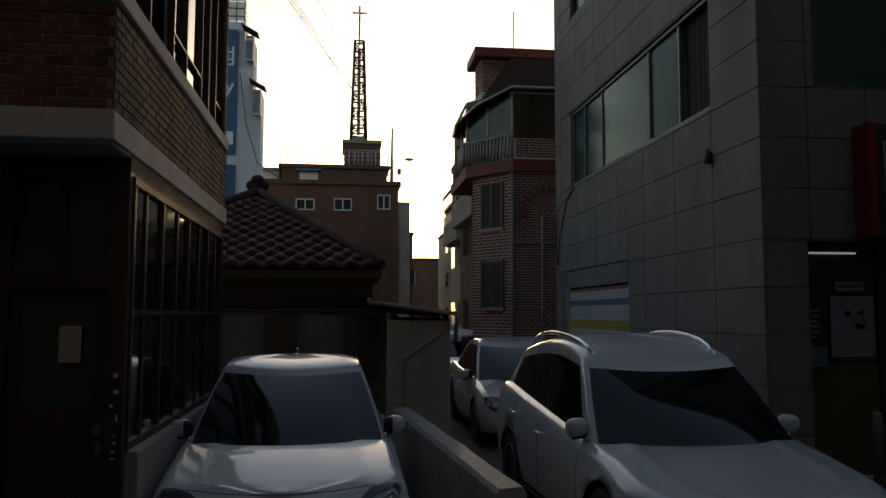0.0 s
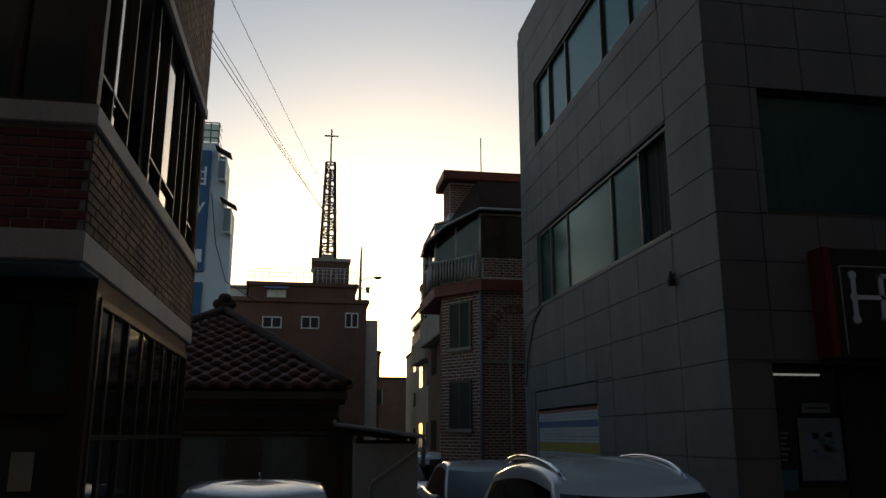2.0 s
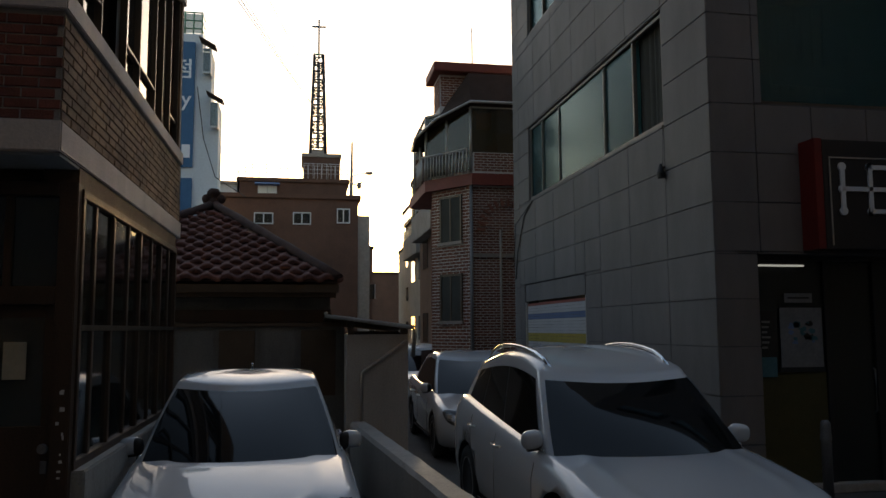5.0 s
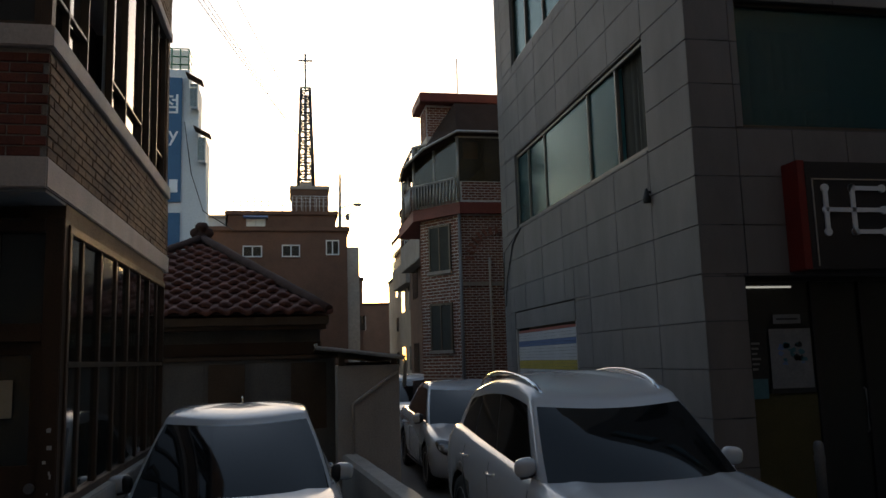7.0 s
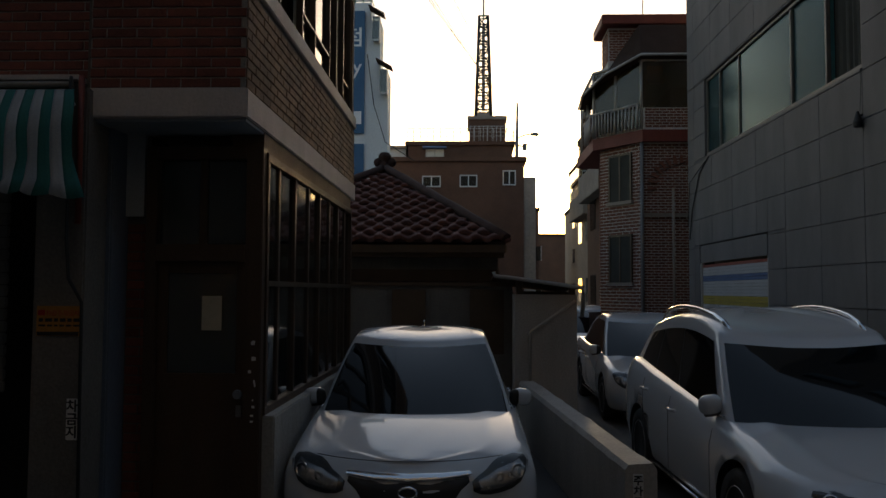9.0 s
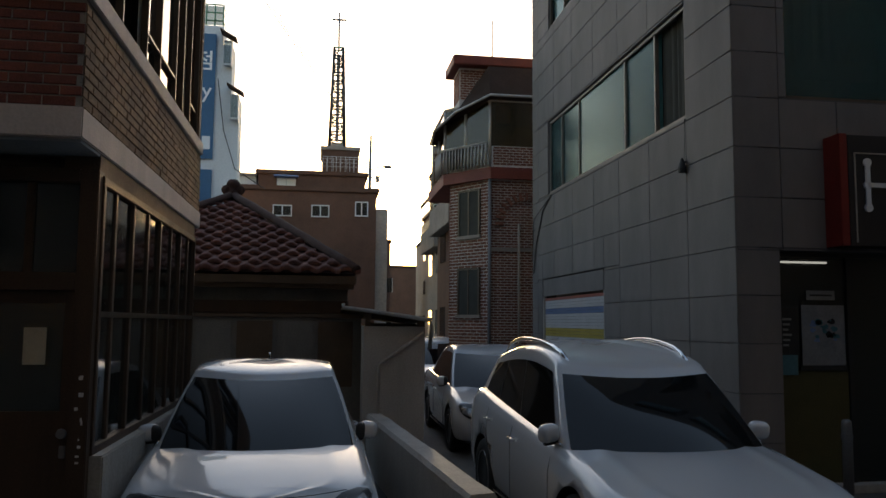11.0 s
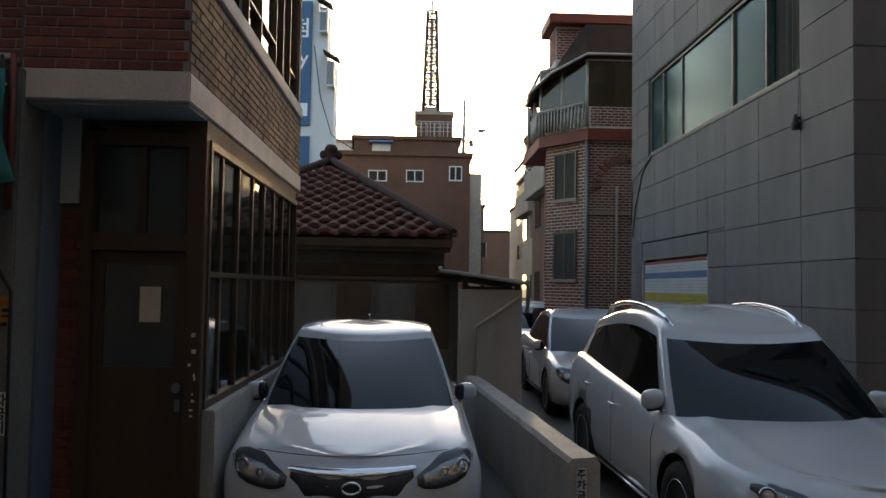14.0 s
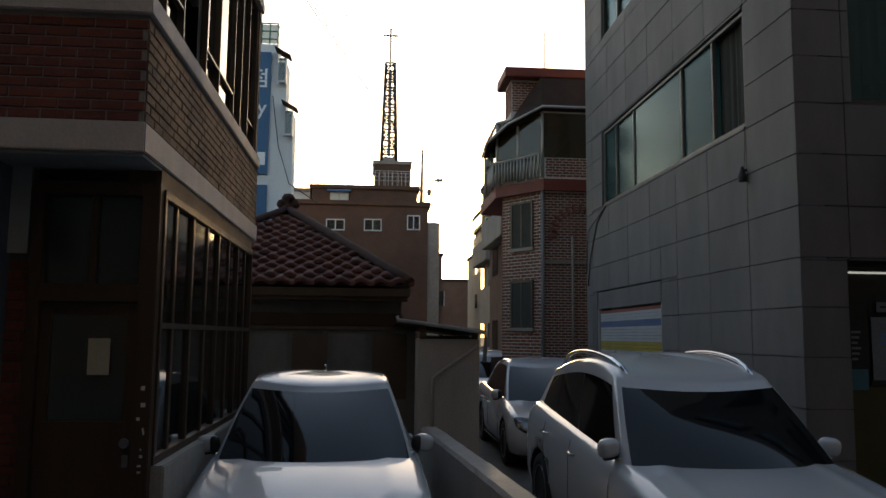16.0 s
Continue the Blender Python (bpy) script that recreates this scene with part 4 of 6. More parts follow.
while r * 0.235 < sl - 0.2:
    s = r * 0.235
    f = s / sl
    xa, xb = XL + (AX - XL) * f, XR + (AX - XR) * f
    x = xa + 0.1 + (0.0 if r % 2 else 0.02)
    while x < xb - 0.05:
        if x > -3.2:
            ob = new("roof_tile", tile_me)
            ob.matrix_basis = Matrix.Translation((x, EY + s * math.cos(slope), EZ + s * math.sin(slope))) @ Matrix.Rotation(slope + random.uniform(-0.02, 0.02), 4, "X") @ Matrix.Rotation(random.uniform(-0.02, 0.02), 4, "Z")
            ob.parent = th
        x += 0.285
    r += 1
for xe in (XL, XR):
    pts = [Vector((xe, EY, EZ)).lerp(Vector((AX, AY, AZ)), k / 9) + Vector((0, 0, 0.05 + 0.05 * math.sin(k / 9 * math.pi * 0.5))) for k in range(10)]
    part("hip_ridge", tube(pts, [0.07 + 0.01 * (k % 2) for k in range(10)], 10), M_TILE_D, th)
part("ridge", tube([(AX, AY, AZ + 0.08), (AX, 20, AZ + 0.08)], 0.10, 10), M_TILE_D, th)
fin = thing("roof_finial", (AX, AY, AZ + 0.08), "dark tile finial at the roof apex", "finial")
fin.scale = (0.75, 0.75, 0.75)
part("stem", lathe([(0.16, -0.05), (0.15, 0.1), (0.10, 0.16), (0.13, 0.22), (0.17, 0.28), (0.17, 0.34), (0.11, 0.42), (0, 0.44)], 16, "z"), M_TILE_D, fin, smooth=True)
part("scroll", lathe([(0, -0.08), (0.10, -0.07), (0.13, 0.0), (0.10, 0.07), (0, 0.08)], 14, "x"), M_TILE_D, fin, smooth=True).matrix_basis = pose(-0.17, 0, 0.16, 0, 0, 90)
part("scroll", lathe([(0, -0.08), (0.10, -0.07), (0.13, 0.0), (0.10, 0.07), (0, 0.08)], 14, "x"), M_TILE_D, fin, smooth=True).matrix_basis = pose(0.17, 0, 0.16, 0, 0, 90)

# ---- cars ----


def outline(yf, yr, hw, bow_f, bow_r, rad, n_f=17, n_s=25, n_c=6):
    """Plan outline of a car at one level, as a closed ring from the front's left end: front, right corner, right side, rear, left side."""
    pts = []

    def fy(x):
        return yf + bow_f * (x / hw) ** 2

    def ry(x):
        return yr - bow_r * (x / hw) ** 2

    xi = hw - rad
    for i in range(n_f):
        x = -xi + 2 * xi * i / (n_f - 1)
        pts.append((x, fy(x)))
    yc0, yc1 = fy(xi) + rad, ry(xi) - rad
    for i in range(1, n_c):
        a = -math.pi / 2 + math.pi / 2 * i / n_c
        pts.append((xi + rad * math.cos(a), yc0 + rad * math.sin(a)))
    for i in range(n_s):
        t = i / (n_s - 1)
        pts.append((hw, yc0 + (yc1 - yc0) * t))
    for i in range(1, n_c):
        a = math.pi / 2 * i / n_c
        pts.append((xi + rad * math.cos(a), yc1 + rad * math.sin(a)))
    for i in range(n_f):
        x = xi - 2 * xi * i / (n_f - 1)
        pts.append((x, ry(x)))
    for i in range(1, n_c):
        a = math.pi / 2 + math.pi / 2 * i / n_c
        pts.append((-xi + rad * math.cos(a), yc1 + rad * math.sin(a)))
    for i in range(n_s):
        t = 1 - i / (n_s - 1)
        pts.append((-hw, yc0 + (yc1 - yc0) * t))
    for i in range(1, n_c):
        a = math.pi + math.pi / 2 * i / n_c
        pts.append((-xi + rad * math.cos(a), yc0 + rad * math.sin(a)))
    return pts


NF, NSD, NC = 17, 25, 6
I_FRONT = (0, NF - 1)
I_RIGHT = (NF - 1 + NC, NF - 1 + NC + NSD - 1)
I_REAR = (I_RIGHT[1] + NC, I_RIGHT[1] + NC + NF - 1)
I_LEFT = (I_REAR[1] + NC, I_REAR[1] + NC + NSD - 1)


def lerp_table(table, t):
    for (a, *va), (b, *vb) in zip(table, table[1:]):
        if t <= b:
            f = (t - a) / (b - a) if b > a else 0
            f = max(0.0, min(1.0, f))
            return [x + (y - x) * f for x, y in zip(va, vb)]
    return list(table[-1][1:])


def car(name, at, rz, spec, label, group="parked cars", detail=True):
    """A car with its nose at local y = 0 and its tail at y = length."""
    L, W = spec["length"], spec["width"]
    top = spec["top"]          # (y, z) of the bonnet, waist and boot line
    # level 0..1: front y, rear y, half width, front bow, z; a smooth curve through the three rows
    ra, rb, rc = spec["cabin"]
    cabin = []
    for k in range(17):
        t = k / 16
        wa, wb, wc = (1 - t) * (1 - 2 * t), 4 * t * (1 - t), t * (2 * t - 1)
        cabin.append((t, *[a * wa + b * wb + c * wc for a, b, c in zip(ra[1:], rb[1:], rc[1:])]))
    root = thing(name, at, label, "car", group, rz=rz)
    hw0 = W / 2

    def ztop(y):
        return sum(lerp_table(top, y + 0.06 * k)[0] for k in range(-3, 4)) / 7

    levels = ((0.0, 0.90, 0.16, 0.12), (0.10, 0.965, 0.05, 0.05), (0.30, 0.995, 0.0, 0.0), (0.55, 1.0, 0.01, 0.0), (0.74, 0.992, 0.03, 0.015), (0.88, 0.965, 0.07, 0.04), (0.96, 0.93, 0.11, 0.07), (1.0, 0.88, 0.17, 0.10))
    zb = spec["clear"]
    rings = []
    bm = bmesh.new()
    crease = spec["crease"]

    for lv in levels:
        l, sc, fi, ri = lv
        ring = []
        for x, y in outline(fi, L - ri, hw0 * sc, spec["bow_f"], spec["bow_r"], spec["corner"]):
            ring.append(bm.verts.new((x, y, zb + (ztop(y) - zb) * l)))
        rings.append(ring)
    base = [v.co.copy() for v in rings[-1]]
    for s in (0.94, 0.88, 0.82, 0.77, 0.72, 0.67, 0.62, 0.56, 0.48, 0.3, 0.1):
        ring = []
        for p in base:
            crown = 0.034 * (1 - s * s) + crease * math.exp(-((s - 0.72) / 0.08) ** 2)
            ring.append(bm.verts.new((p.x * s, p.y, p.z + crown)))
        rings.append(ring)
    n = len(base)
    for a, b in zip(rings, rings[1:]):
        for k in range(n):
            f = bm.faces.new((a[k], a[(k + 1) % n], b[(k + 1) % n], b[k]))
            f.smooth = True
    bm.faces.new(rings[0][::-1])
    lastr = rings[-1]
    half = [lastr[k] for k in range(n)]
    for k in range((NF - 1) // 2, (NF - 1) // 2 + n // 2 - 1):
        a, b = half[k % n], half[(k + 1) % n]
        c, d = half[(NF - 1 - k - 1) % n], half[(NF - 1 - k) % n]
        vs = []
        for v in (a, b, c, d):
            if v not in vs:
                vs.append(v)
        if len(vs) > 2:
            try:
                bm.faces.new(vs).smooth = True
            except ValueError:
                pass
    bmesh.ops.recalc_face_normals(bm, faces=bm.faces[:])
    body = part("body", bm, [M_PAINT, M_BLACK], root)
    # wheel arches cut out of the body
    wr = spec["wheel"]
    wy = spec["axles"]
    cutters = []
    for y in wy:
        cb_ = bmesh.new()
        bmesh.ops.create_cone(cb_, cap_ends=True, segments=36, radius1=wr + 0.055, radius2=wr + 0.055, depth=W + 0.4)
        bmesh.ops.rotate(cb_, verts=cb_.verts[:], cent=(0, 0, 0), matrix=Matrix.Rotation(math.pi / 2, 3, "Y"))
        bmesh.ops.translate(cb_, verts=cb_.verts[:], vec=(0, y, wr))
        me = bpy.data.meshes.new("cut")
        cb_.to_mesh(me)
        cb_.free()
        me.materials.append(M_BLACK)
        o = new("cut", me)
        o.parent = root
        cutters.append(o)
        md = body.modifiers.new("arch", "BOOLEAN")
        md.operation, md.object, md.solver, md.material_mode = "DIFFERENCE", o, "EXACT", "TRANSFER"
    bpy.context.view_layer.update()
    fresh = bpy.data.meshes.new_from_object(body.evaluated_get(bpy.context.evaluated_depsgraph_get()))
    body.modifiers.clear()
    body.data = fresh
    fresh.name = "body"
    for o in cutters:
        bpy.data.objects.remove(o)
    part("underbody", box(-hw0 * 0.78, hw0 * 0.78, 0.35, L - 0.3, zb - 0.03, zb + 0.45), M_BLACK, root)

    # cabin: levels of the glasshouse, then the roof
    def cab_ring(t, grow=0.0):
        yf, yr, hw, bow, z = lerp_table(cabin, t)
        span = yr - yf
        return [(x, y, z + t * t * spec["arch"] * math.sin(math.pi * min(1, max(0, (y - yf) / span)) ** 0.8)) for x, y in outline(yf - grow, yr + grow, hw + grow, bow, 0.10, spec["pillar"] + 0.02 * (1 - t))]

    bm = bmesh.new()
    rings = []
    for t in (0, 0.12, 0.25, 0.38, 0.5, 0.62, 0.75, 0.87, 1.0):
        rings.append([bm.verts.new(p) for p in cab_ring(t)])
    yf, yr, hw, bow, z = cabin[-1][1:]
    cy = (yf + yr) / 2
    for s, dz in ((0.985, 0.018), (0.95, 0.034), (0.88, 0.05), (0.75, 0.068), (0.55, 0.083), (0.3, 0.093), (0.08, 0.096)):
        rings.append([bm.verts.new((p[0] * s, cy + (p[1] - cy) * s, p[2] * s + (z + spec["arch"] * (0.8 + 0.2 * s)) * (1 - s) + dz * spec["dome"])) for p in cab_ring(1.0)])
    for a, b in zip(rings, rings[1:]):
        for k in range(len(a)):
            bm.faces.new((a[k], a[(k + 1) % len(a)], b[(k + 1) % len(a)], b[k])).smooth = True
    bm.faces.new(rings[-1]).smooth = True
    bmesh.ops.recalc_face_normals(bm, faces=bm.faces[:])
    part("roof", bm, M_PAINT, root, "painted roof and pillars")

    def pane(pname, i0, i1, t0, t1, grow=0.006, material=M_CARGLASS, frac0=0.0, frac1=1.0, skew=(0, 0)):
        """A pane that lies on the cabin between two ring positions and two levels."""
        b2 = bmesh.new()
        nu, nv = 24, 10
        grid = []
        for v in range(nv + 1):
            t = t0 + (t1 - t0) * v / nv
            ring = cab_ring(t, grow)
            lo = i0 + (i1 - i0) * (frac0 + skew[0] * v / nv)
            hi = i0 + (i1 - i0) * (frac1 + skew[1] * v / nv)
            row = []
            for u in range(nu + 1):
                q = lo + (hi - lo) * u / nu
                k = int(math.floor(q))
                f = q - k
                p, r = Vector(ring[k % len(ring)]), Vector(ring[(k + 1) % len(ring)])
                row.append(b2.verts.new(p.lerp(r, f)))
            grid.append(row)
        for a, b in zip(grid, grid[1:]):
            for u in range(nu):
                b2.faces.new((a[u], a[u + 1], b[u + 1], b[u])).smooth = True
        bmesh.ops.recalc_face_normals(b2, faces=b2.faces[:])
        return part(pname, b2, material, root)

    pane("windscreen", I_FRONT[0] - 2.4, I_FRONT[1] + 2.4, 0.02, 0.95)
    pane("rear_window", I_REAR[0] - 0.3, I_REAR[1] + 0.3, 0.12, 0.90)
    for nm, (a, b) in (("side_right", I_RIGHT), ("side_left", I_LEFT)):
        s = 1 if nm == "side_right" else -1
        cuts = spec["side_cuts"]
        for f0, f1 in cuts:
            if s < 0:
                f0, f1 = 1 - f1, 1 - f0
            pane("side_window", a, b, 0.10, 0.90, frac0=f0, frac1=f1)
        # bright moulding along the waist
        ring = cab_ring(0.06, 0.012)
        seg_pts = [Vector(ring[k % len(ring)]) for k in range(a, b + 1)]
        part("waist_moulding", tube(seg_pts, 0.008, 6), M_CHROME, root)

    # lamps, grille and badges lie on the body's nose
    def body_surface(i, l):
        for (la, *va), (lb, *vb) in zip(levels, levels[1:]):
            if l <= lb:
                f = (l - la) / (lb - la)
                sc, fi, ri = [p + (q - p) * f for p, q in zip(va, vb)]
                break
        ring = outline(fi, L - ri, hw0 * sc, spec["bow_f"], spec["bow_r"], spec["corner"])
        k = int(math.floor(i))
        p, q = Vector((*ring[k % len(ring)], 0)), Vector((*ring[(k + 1) % len(ring)], 0))
        m = p.lerp(q, i - k)
        m.z = zb + (ztop(m.y) - zb) * l
        return m

    def patch(pname, path, material, push=0.008, parent=root, plabel=""):
        """A patch on the body: path gives (ring position, low level, high level)."""
        b2 = bmesh.new()
        nv = 6
        cols = []
        for i, lo, hi in path:
            col = []
            for v in range(nv + 1):
                l = lo + (hi - lo) * v / nv
                p = body_surface(i, l)
                d = Vector((p.x * 0.6, p.y - 1.2, 0)).normalized() if p.y < L / 2 else Vector((p.x * 0.6, p.y - (L - 1.2), 0)).normalized()
                edge = 1.0 if 0 < v < nv else 0.3
                col.append(b2.verts.new(p + d * push * edge + Vector((0, 0, push * 0.4))))
            cols.append(col)
        for a, b in zip(cols, cols[1:]):
            for v in range(nv):
                b2.faces.new((a[v], b[v], b[v + 1], a[v + 1])).smooth = True
        bmesh.ops.recalc_face_normals(b2, faces=b2.faces[:])
        return part(pname, b2, material, parent, plabel)

    hl = spec["headlight"]
    mid = (NF - 1) / 2
    for s in (1, -1):
        path = []
        for i, lo, hi in hl:
            path.append((mid + s * i, lo, hi))
        lamp = patch("headlight", path, M_BLACK, 0.006)
        patch("reflector", [(i, lo + 0.16 * (hi - lo), hi - 0.2 * (hi - lo)) for i, lo, hi in path[1:-1]], M_LAMP_IN, 0.012, lamp)
        for fi, fr_ in ((0.36, 0.052), (0.66, 0.040)):
            a_, lo_, hi_ = path[int(fi * (len(path) - 1))]
            pc = body_surface(a_, (lo_ + hi_) / 2)
            bulb = part("projector", lathe([(fr_, 0.0), (fr_, 0.012), (fr_ * 0.8, 0.016), (fr_ * 0.75, 0.006), (fr_ * 0.4, 0.014), (0, 0.018)], 18, "z"), M_CHROME, lamp, smooth=True)
            bulb.matrix_basis = Matrix.Translation(pc + Vector((0, -0.006, 0))) @ Vector((pc.x * 0.5, -0.8, 0.25)).to_track_quat("Z", "Y").to_matrix().to_4x4()
        patch("lens", path, M_LAMP, 0.03, lamp, "clear lamp lens")
        tl = spec["taillight"]
        rear_mid = (I_REAR[0] + I_REAR[1]) / 2
        patch("tail_lamp", [(rear_mid - s * i, lo, hi) for i, lo, hi in tl], M_TAIL, 0.012)
    if detail:
        patch("grille", [(mid + i, lo, hi) for i, lo, hi in spec["grille"]], M_BLACK, 0.008)
        patch("grille_bar", [(mid + i, lo, hi) for i, lo, hi in spec["grille_bar"]], M_CHROME, 0.022, plabel="chrome grille bar")
        p = body_surface(mid, spec["badge"])
        ring = bmesh.new()
        pts = [(0.060 * math.cos(2 * math.pi * k / 24), 0, 0.036 * math.sin(2 * math.pi * k / 24)) for k in range(25)]
        add_tube(ring, pts, 0.010, 6)
        b = part("badge", ring, M_CHROME, root, "chrome oval badge")
        b.matrix_basis = pose(0, p.y - 0.03, p.z, -15, 0, 0)
        patch("lower_grille", [(mid + i, lo, hi) for i, lo, hi in spec["lower_grille"]], M_BLACK, 0.006)
        part("number_plate", box(-0.26, 0.26, -0.03, -0.015, zb + 0.14, zb + 0.25, 0.004), M_PAPER_W, root)
        for k in range(6):
            part("plate_bar", box(-0.21 + k * 0.07, -0.165 + k * 0.07, -0.034, -0.029, zb + 0.165, zb + 0.225), M_INK, root)
        # bonnet shut line
        pts = []
        for k in range(0, 13):
            x = (-1 + 2 * k / 12) * hw0 * 0.72
            y = 0.13 + spec["bow_f"] * (x / hw0) ** 2 + spec["shut"] * (abs(x) / hw0) ** 2
            pts.append((x, y, ztop(y) + 0.034 * (1 - (x / (hw0 * 0.88)) ** 2) + 0.001))
        if not spec["rails"]:
            part("bonnet_gap", tube(pts, 0.003, 5), M_BLACK, root)
    # mirrors
    for s in (1, -1):
        mx, my, mz = spec["mirror"]
        b2 = bmesh.new()
        bmesh.ops.create_uvsphere(b2, u_segments=18, v_segments=12, radius=1)
        for v in b2.verts:
            x, y, z = v.co
            k = 0.7
            v.co = Vector((math.copysign(abs(x) ** k, x) * spec["mirror_size"], y * 0.07 if y < 0 else y * 0.03, math.copysign(abs(z) ** k, z) * 0.074))
        m = part("mirror", b2, M_PAINT, root, smooth=True)
        m.matrix_basis = pose(s * (mx + 0.10), my, mz, 0, s * 6, s * -8)
        part("mirror_arm", box(-0.11, 0.03, -0.02, 0.02, -0.09, -0.05, 0.008), M_BLACK, m).matrix_basis = pose(-s * 0.06, 0, 0)
        if spec["rails"]:
            continue
        b3 = bmesh.new()
        bmesh.ops.create_uvsphere(b3, u_segments=14, v_segments=10, radius=1)
        for v in b3.verts:
            v.co = Vector((v.co.x * 0.05, v.co.y * 0.045, math.copysign(abs(v.co.z) ** 0.7, v.co.z) * 0.068))
        part("mirror_inner_shell", b3, M_BLACK, m, "black inner mirror shell", smooth=True).matrix_basis = pose(-s * 0.055, -0.035, -0.006)
    # handles, sills
    for s in (1, -1):
        for y in spec["handles"]:
            z = ztop(y) - 0.16
            part("door_handle", tube([(s * (hw0 - 0.005), y, z), (s * (hw0 + 0.025), y + 0.03, z), (s * (hw0 + 0.025), y + 0.17, z + 0.005), (s * (hw0 - 0.005), y + 0.2, z)], 0.013, 8), M_PAINT, root)
        for y in spec["door_cuts"]:
            part("door_gap", tube([(s * (hw0 * 0.998), y, zb + 0.12), (s * (hw0 + 0.001), y, zb + 0.35), (s * (hw0 * 0.997), y + 0.01, ztop(y) - 0.2), (s * hw0 * 0.965, y + 0.02, ztop(y) - 0.08)], 0.0025, 5), M_BLACK, root)
        part("sill_moulding", tube([(s * (hw0 * 0.975), wy[0] + wr + 0.08, zb + 0.045), (s * (hw0 * 0.975), wy[1] - wr - 0.08, zb + 0.045)], 0.014, 6), M_CHROME if spec["rails"] else M_BLACK, root)
    # wheels
    for y in wy:
        for s in (1, -1):
            w = part("wheel", lathe([(wr * 0.66, -0.10), (wr * 0.94, -0.105), (wr, -0.075), (wr, 0.075), (wr * 0.94, 0.105), (wr * 0.66, 0.10), (wr * 0.64, 0.05), (wr * 0.64, -0.05), (wr * 0.66, -0.10)], 36, "x"), M_TYRE, root, "black tyre", smooth=True)
            w.matrix_basis = pose(s * (hw0 - 0.115), y, wr)
            part("rim_dish", lathe([(0, 0.035), (wr * 0.2, 0.04), (wr * 0.62, 0.0), (wr * 0.655, 0.08)], 30, "x"), M_BLACK, w).matrix_basis = pose(0, 0, 0, 0, 0, 0 if s > 0 else 180)
            for k in range(5):
                sp = box(0.045, 0.085, -0.035, 0.035, 0.03, wr * 0.64, 0.01)
                part("spoke", sp, M_RIM, w).matrix_basis = Matrix.Rotation(0 if s > 0 else math.pi, 4, "Z") @ Matrix.Rotation(2 * math.pi * k / 5, 4, "X")
            part("rim_edge", lathe([(wr * 0.62, 0.06), (wr * 0.67, 0.095), (wr * 0.67, 0.105), (wr * 0.61, 0.085)], 36, "x"), M_RIM, w, smooth=True).matrix_basis = pose(0, 0, 0, 0, 0, 0 if s > 0 else 180)
    # roof aerial and rails
    zr = cabin[-1][5] + spec["arch"] * 0.5 + 0.075 * spec["dome"]
    if spec["aerial"]:
        ay = spec["aerial"]
        part("aerial", lathe([(0.03, -0.02), (0.028, 0.01), (0.012, 0.02), (0.009, 0.06), (0.012, 0.075), (0, 0.08)], 12, "z"), M_CHROME, root).matrix_basis = pose(0, ay, zr)
    if spec["rails"]:
        y0, y1, xx = spec["rails"]
        for s in (1, -1):
            pts = []
            for k in range(13):
                f = k / 12
                lift = 0.045 * min(1, math.sin(f * math.pi) * 3.5)
                y = y0 + (y1 - y0) * f
                zz = cabin[-1][5] + spec["arch"] * (0.25 + 0.75 * math.sin(f * math.pi)) + 0.055 * spec["dome"] - 0.05 * max(0, (0.12 - f) / 0.12) - 0.05 * max(0, (f - 0.85) / 0.15)
                pts.append((s * (xx - 0.06 * (2 * f - 1) ** 2), y, zz + lift - 0.01))
            part("roof_rail", tube(pts, 0.021, 8), M_CHROME, root, "satin silver roof rail")
    return root


SEDAN = dict(corner=0.26, arch=0.085, length=4.60, width=1.80, clear=0.20, bow_f=0.30, bow_r=0.20, crease=0.008, dome=0.72, pillar=0.07,
             top=[(0.0, 0.665), (0.2, 0.705), (0.5, 0.775), (0.8, 0.835), (1.15, 0.885), (1.7, 0.945), (3.4, 0.98), (3.9, 1.0), (4.35, 1.03), (4.6, 1.0)],
             cabin=[(0.0, 1.02, 4.15, 0.785, 0.26, 0.885), (0.5, 1.475, 3.83, 0.715, 0.21, 1.153), (1.0, 1.99, 3.45, 0.618, 0.12, 1.395)],
             side_cuts=((0.04, 0.495), (0.5, 0.88)), wheel=0.315, axles=(0.90, 3.58),
             headlight=[(12.0, 0.92, 0.97), (11.0, 0.82, 0.995), (10.0, 0.74, 0.995), (9.0, 0.68, 0.99), (8.0, 0.64, 0.965), (7.0, 0.63, 0.91), (6.1, 0.65, 0.86), (5.5, 0.70, 0.81)],
             taillight=[(5.4, 0.72, 0.82), (6.6, 0.66, 0.88), (8.4, 0.66, 0.9), (10, 0.7, 0.88)],
             grille=[(-5.3, 0.81, 0.87), (-3.8, 0.60, 0.85), (0, 0.53, 0.83), (3.8, 0.60, 0.85), (5.3, 0.81, 0.87)],
             grille_bar=[(-5.6, 0.885, 0.92), (-3, 0.85, 0.925), (0, 0.83, 0.925), (3, 0.85, 0.925), (5.6, 0.885, 0.92)],
             lower_grille=[(-4.5, 0.10, 0.24), (0, 0.08, 0.26), (4.5, 0.10, 0.24)], badge=0.73, shut=0.05,
             mirror=(0.80, 1.62, 0.975), mirror_size=0.085, handles=(2.35, 3.25), door_cuts=(1.45, 2.62, 3.5), aerial=3.2, rails=None)
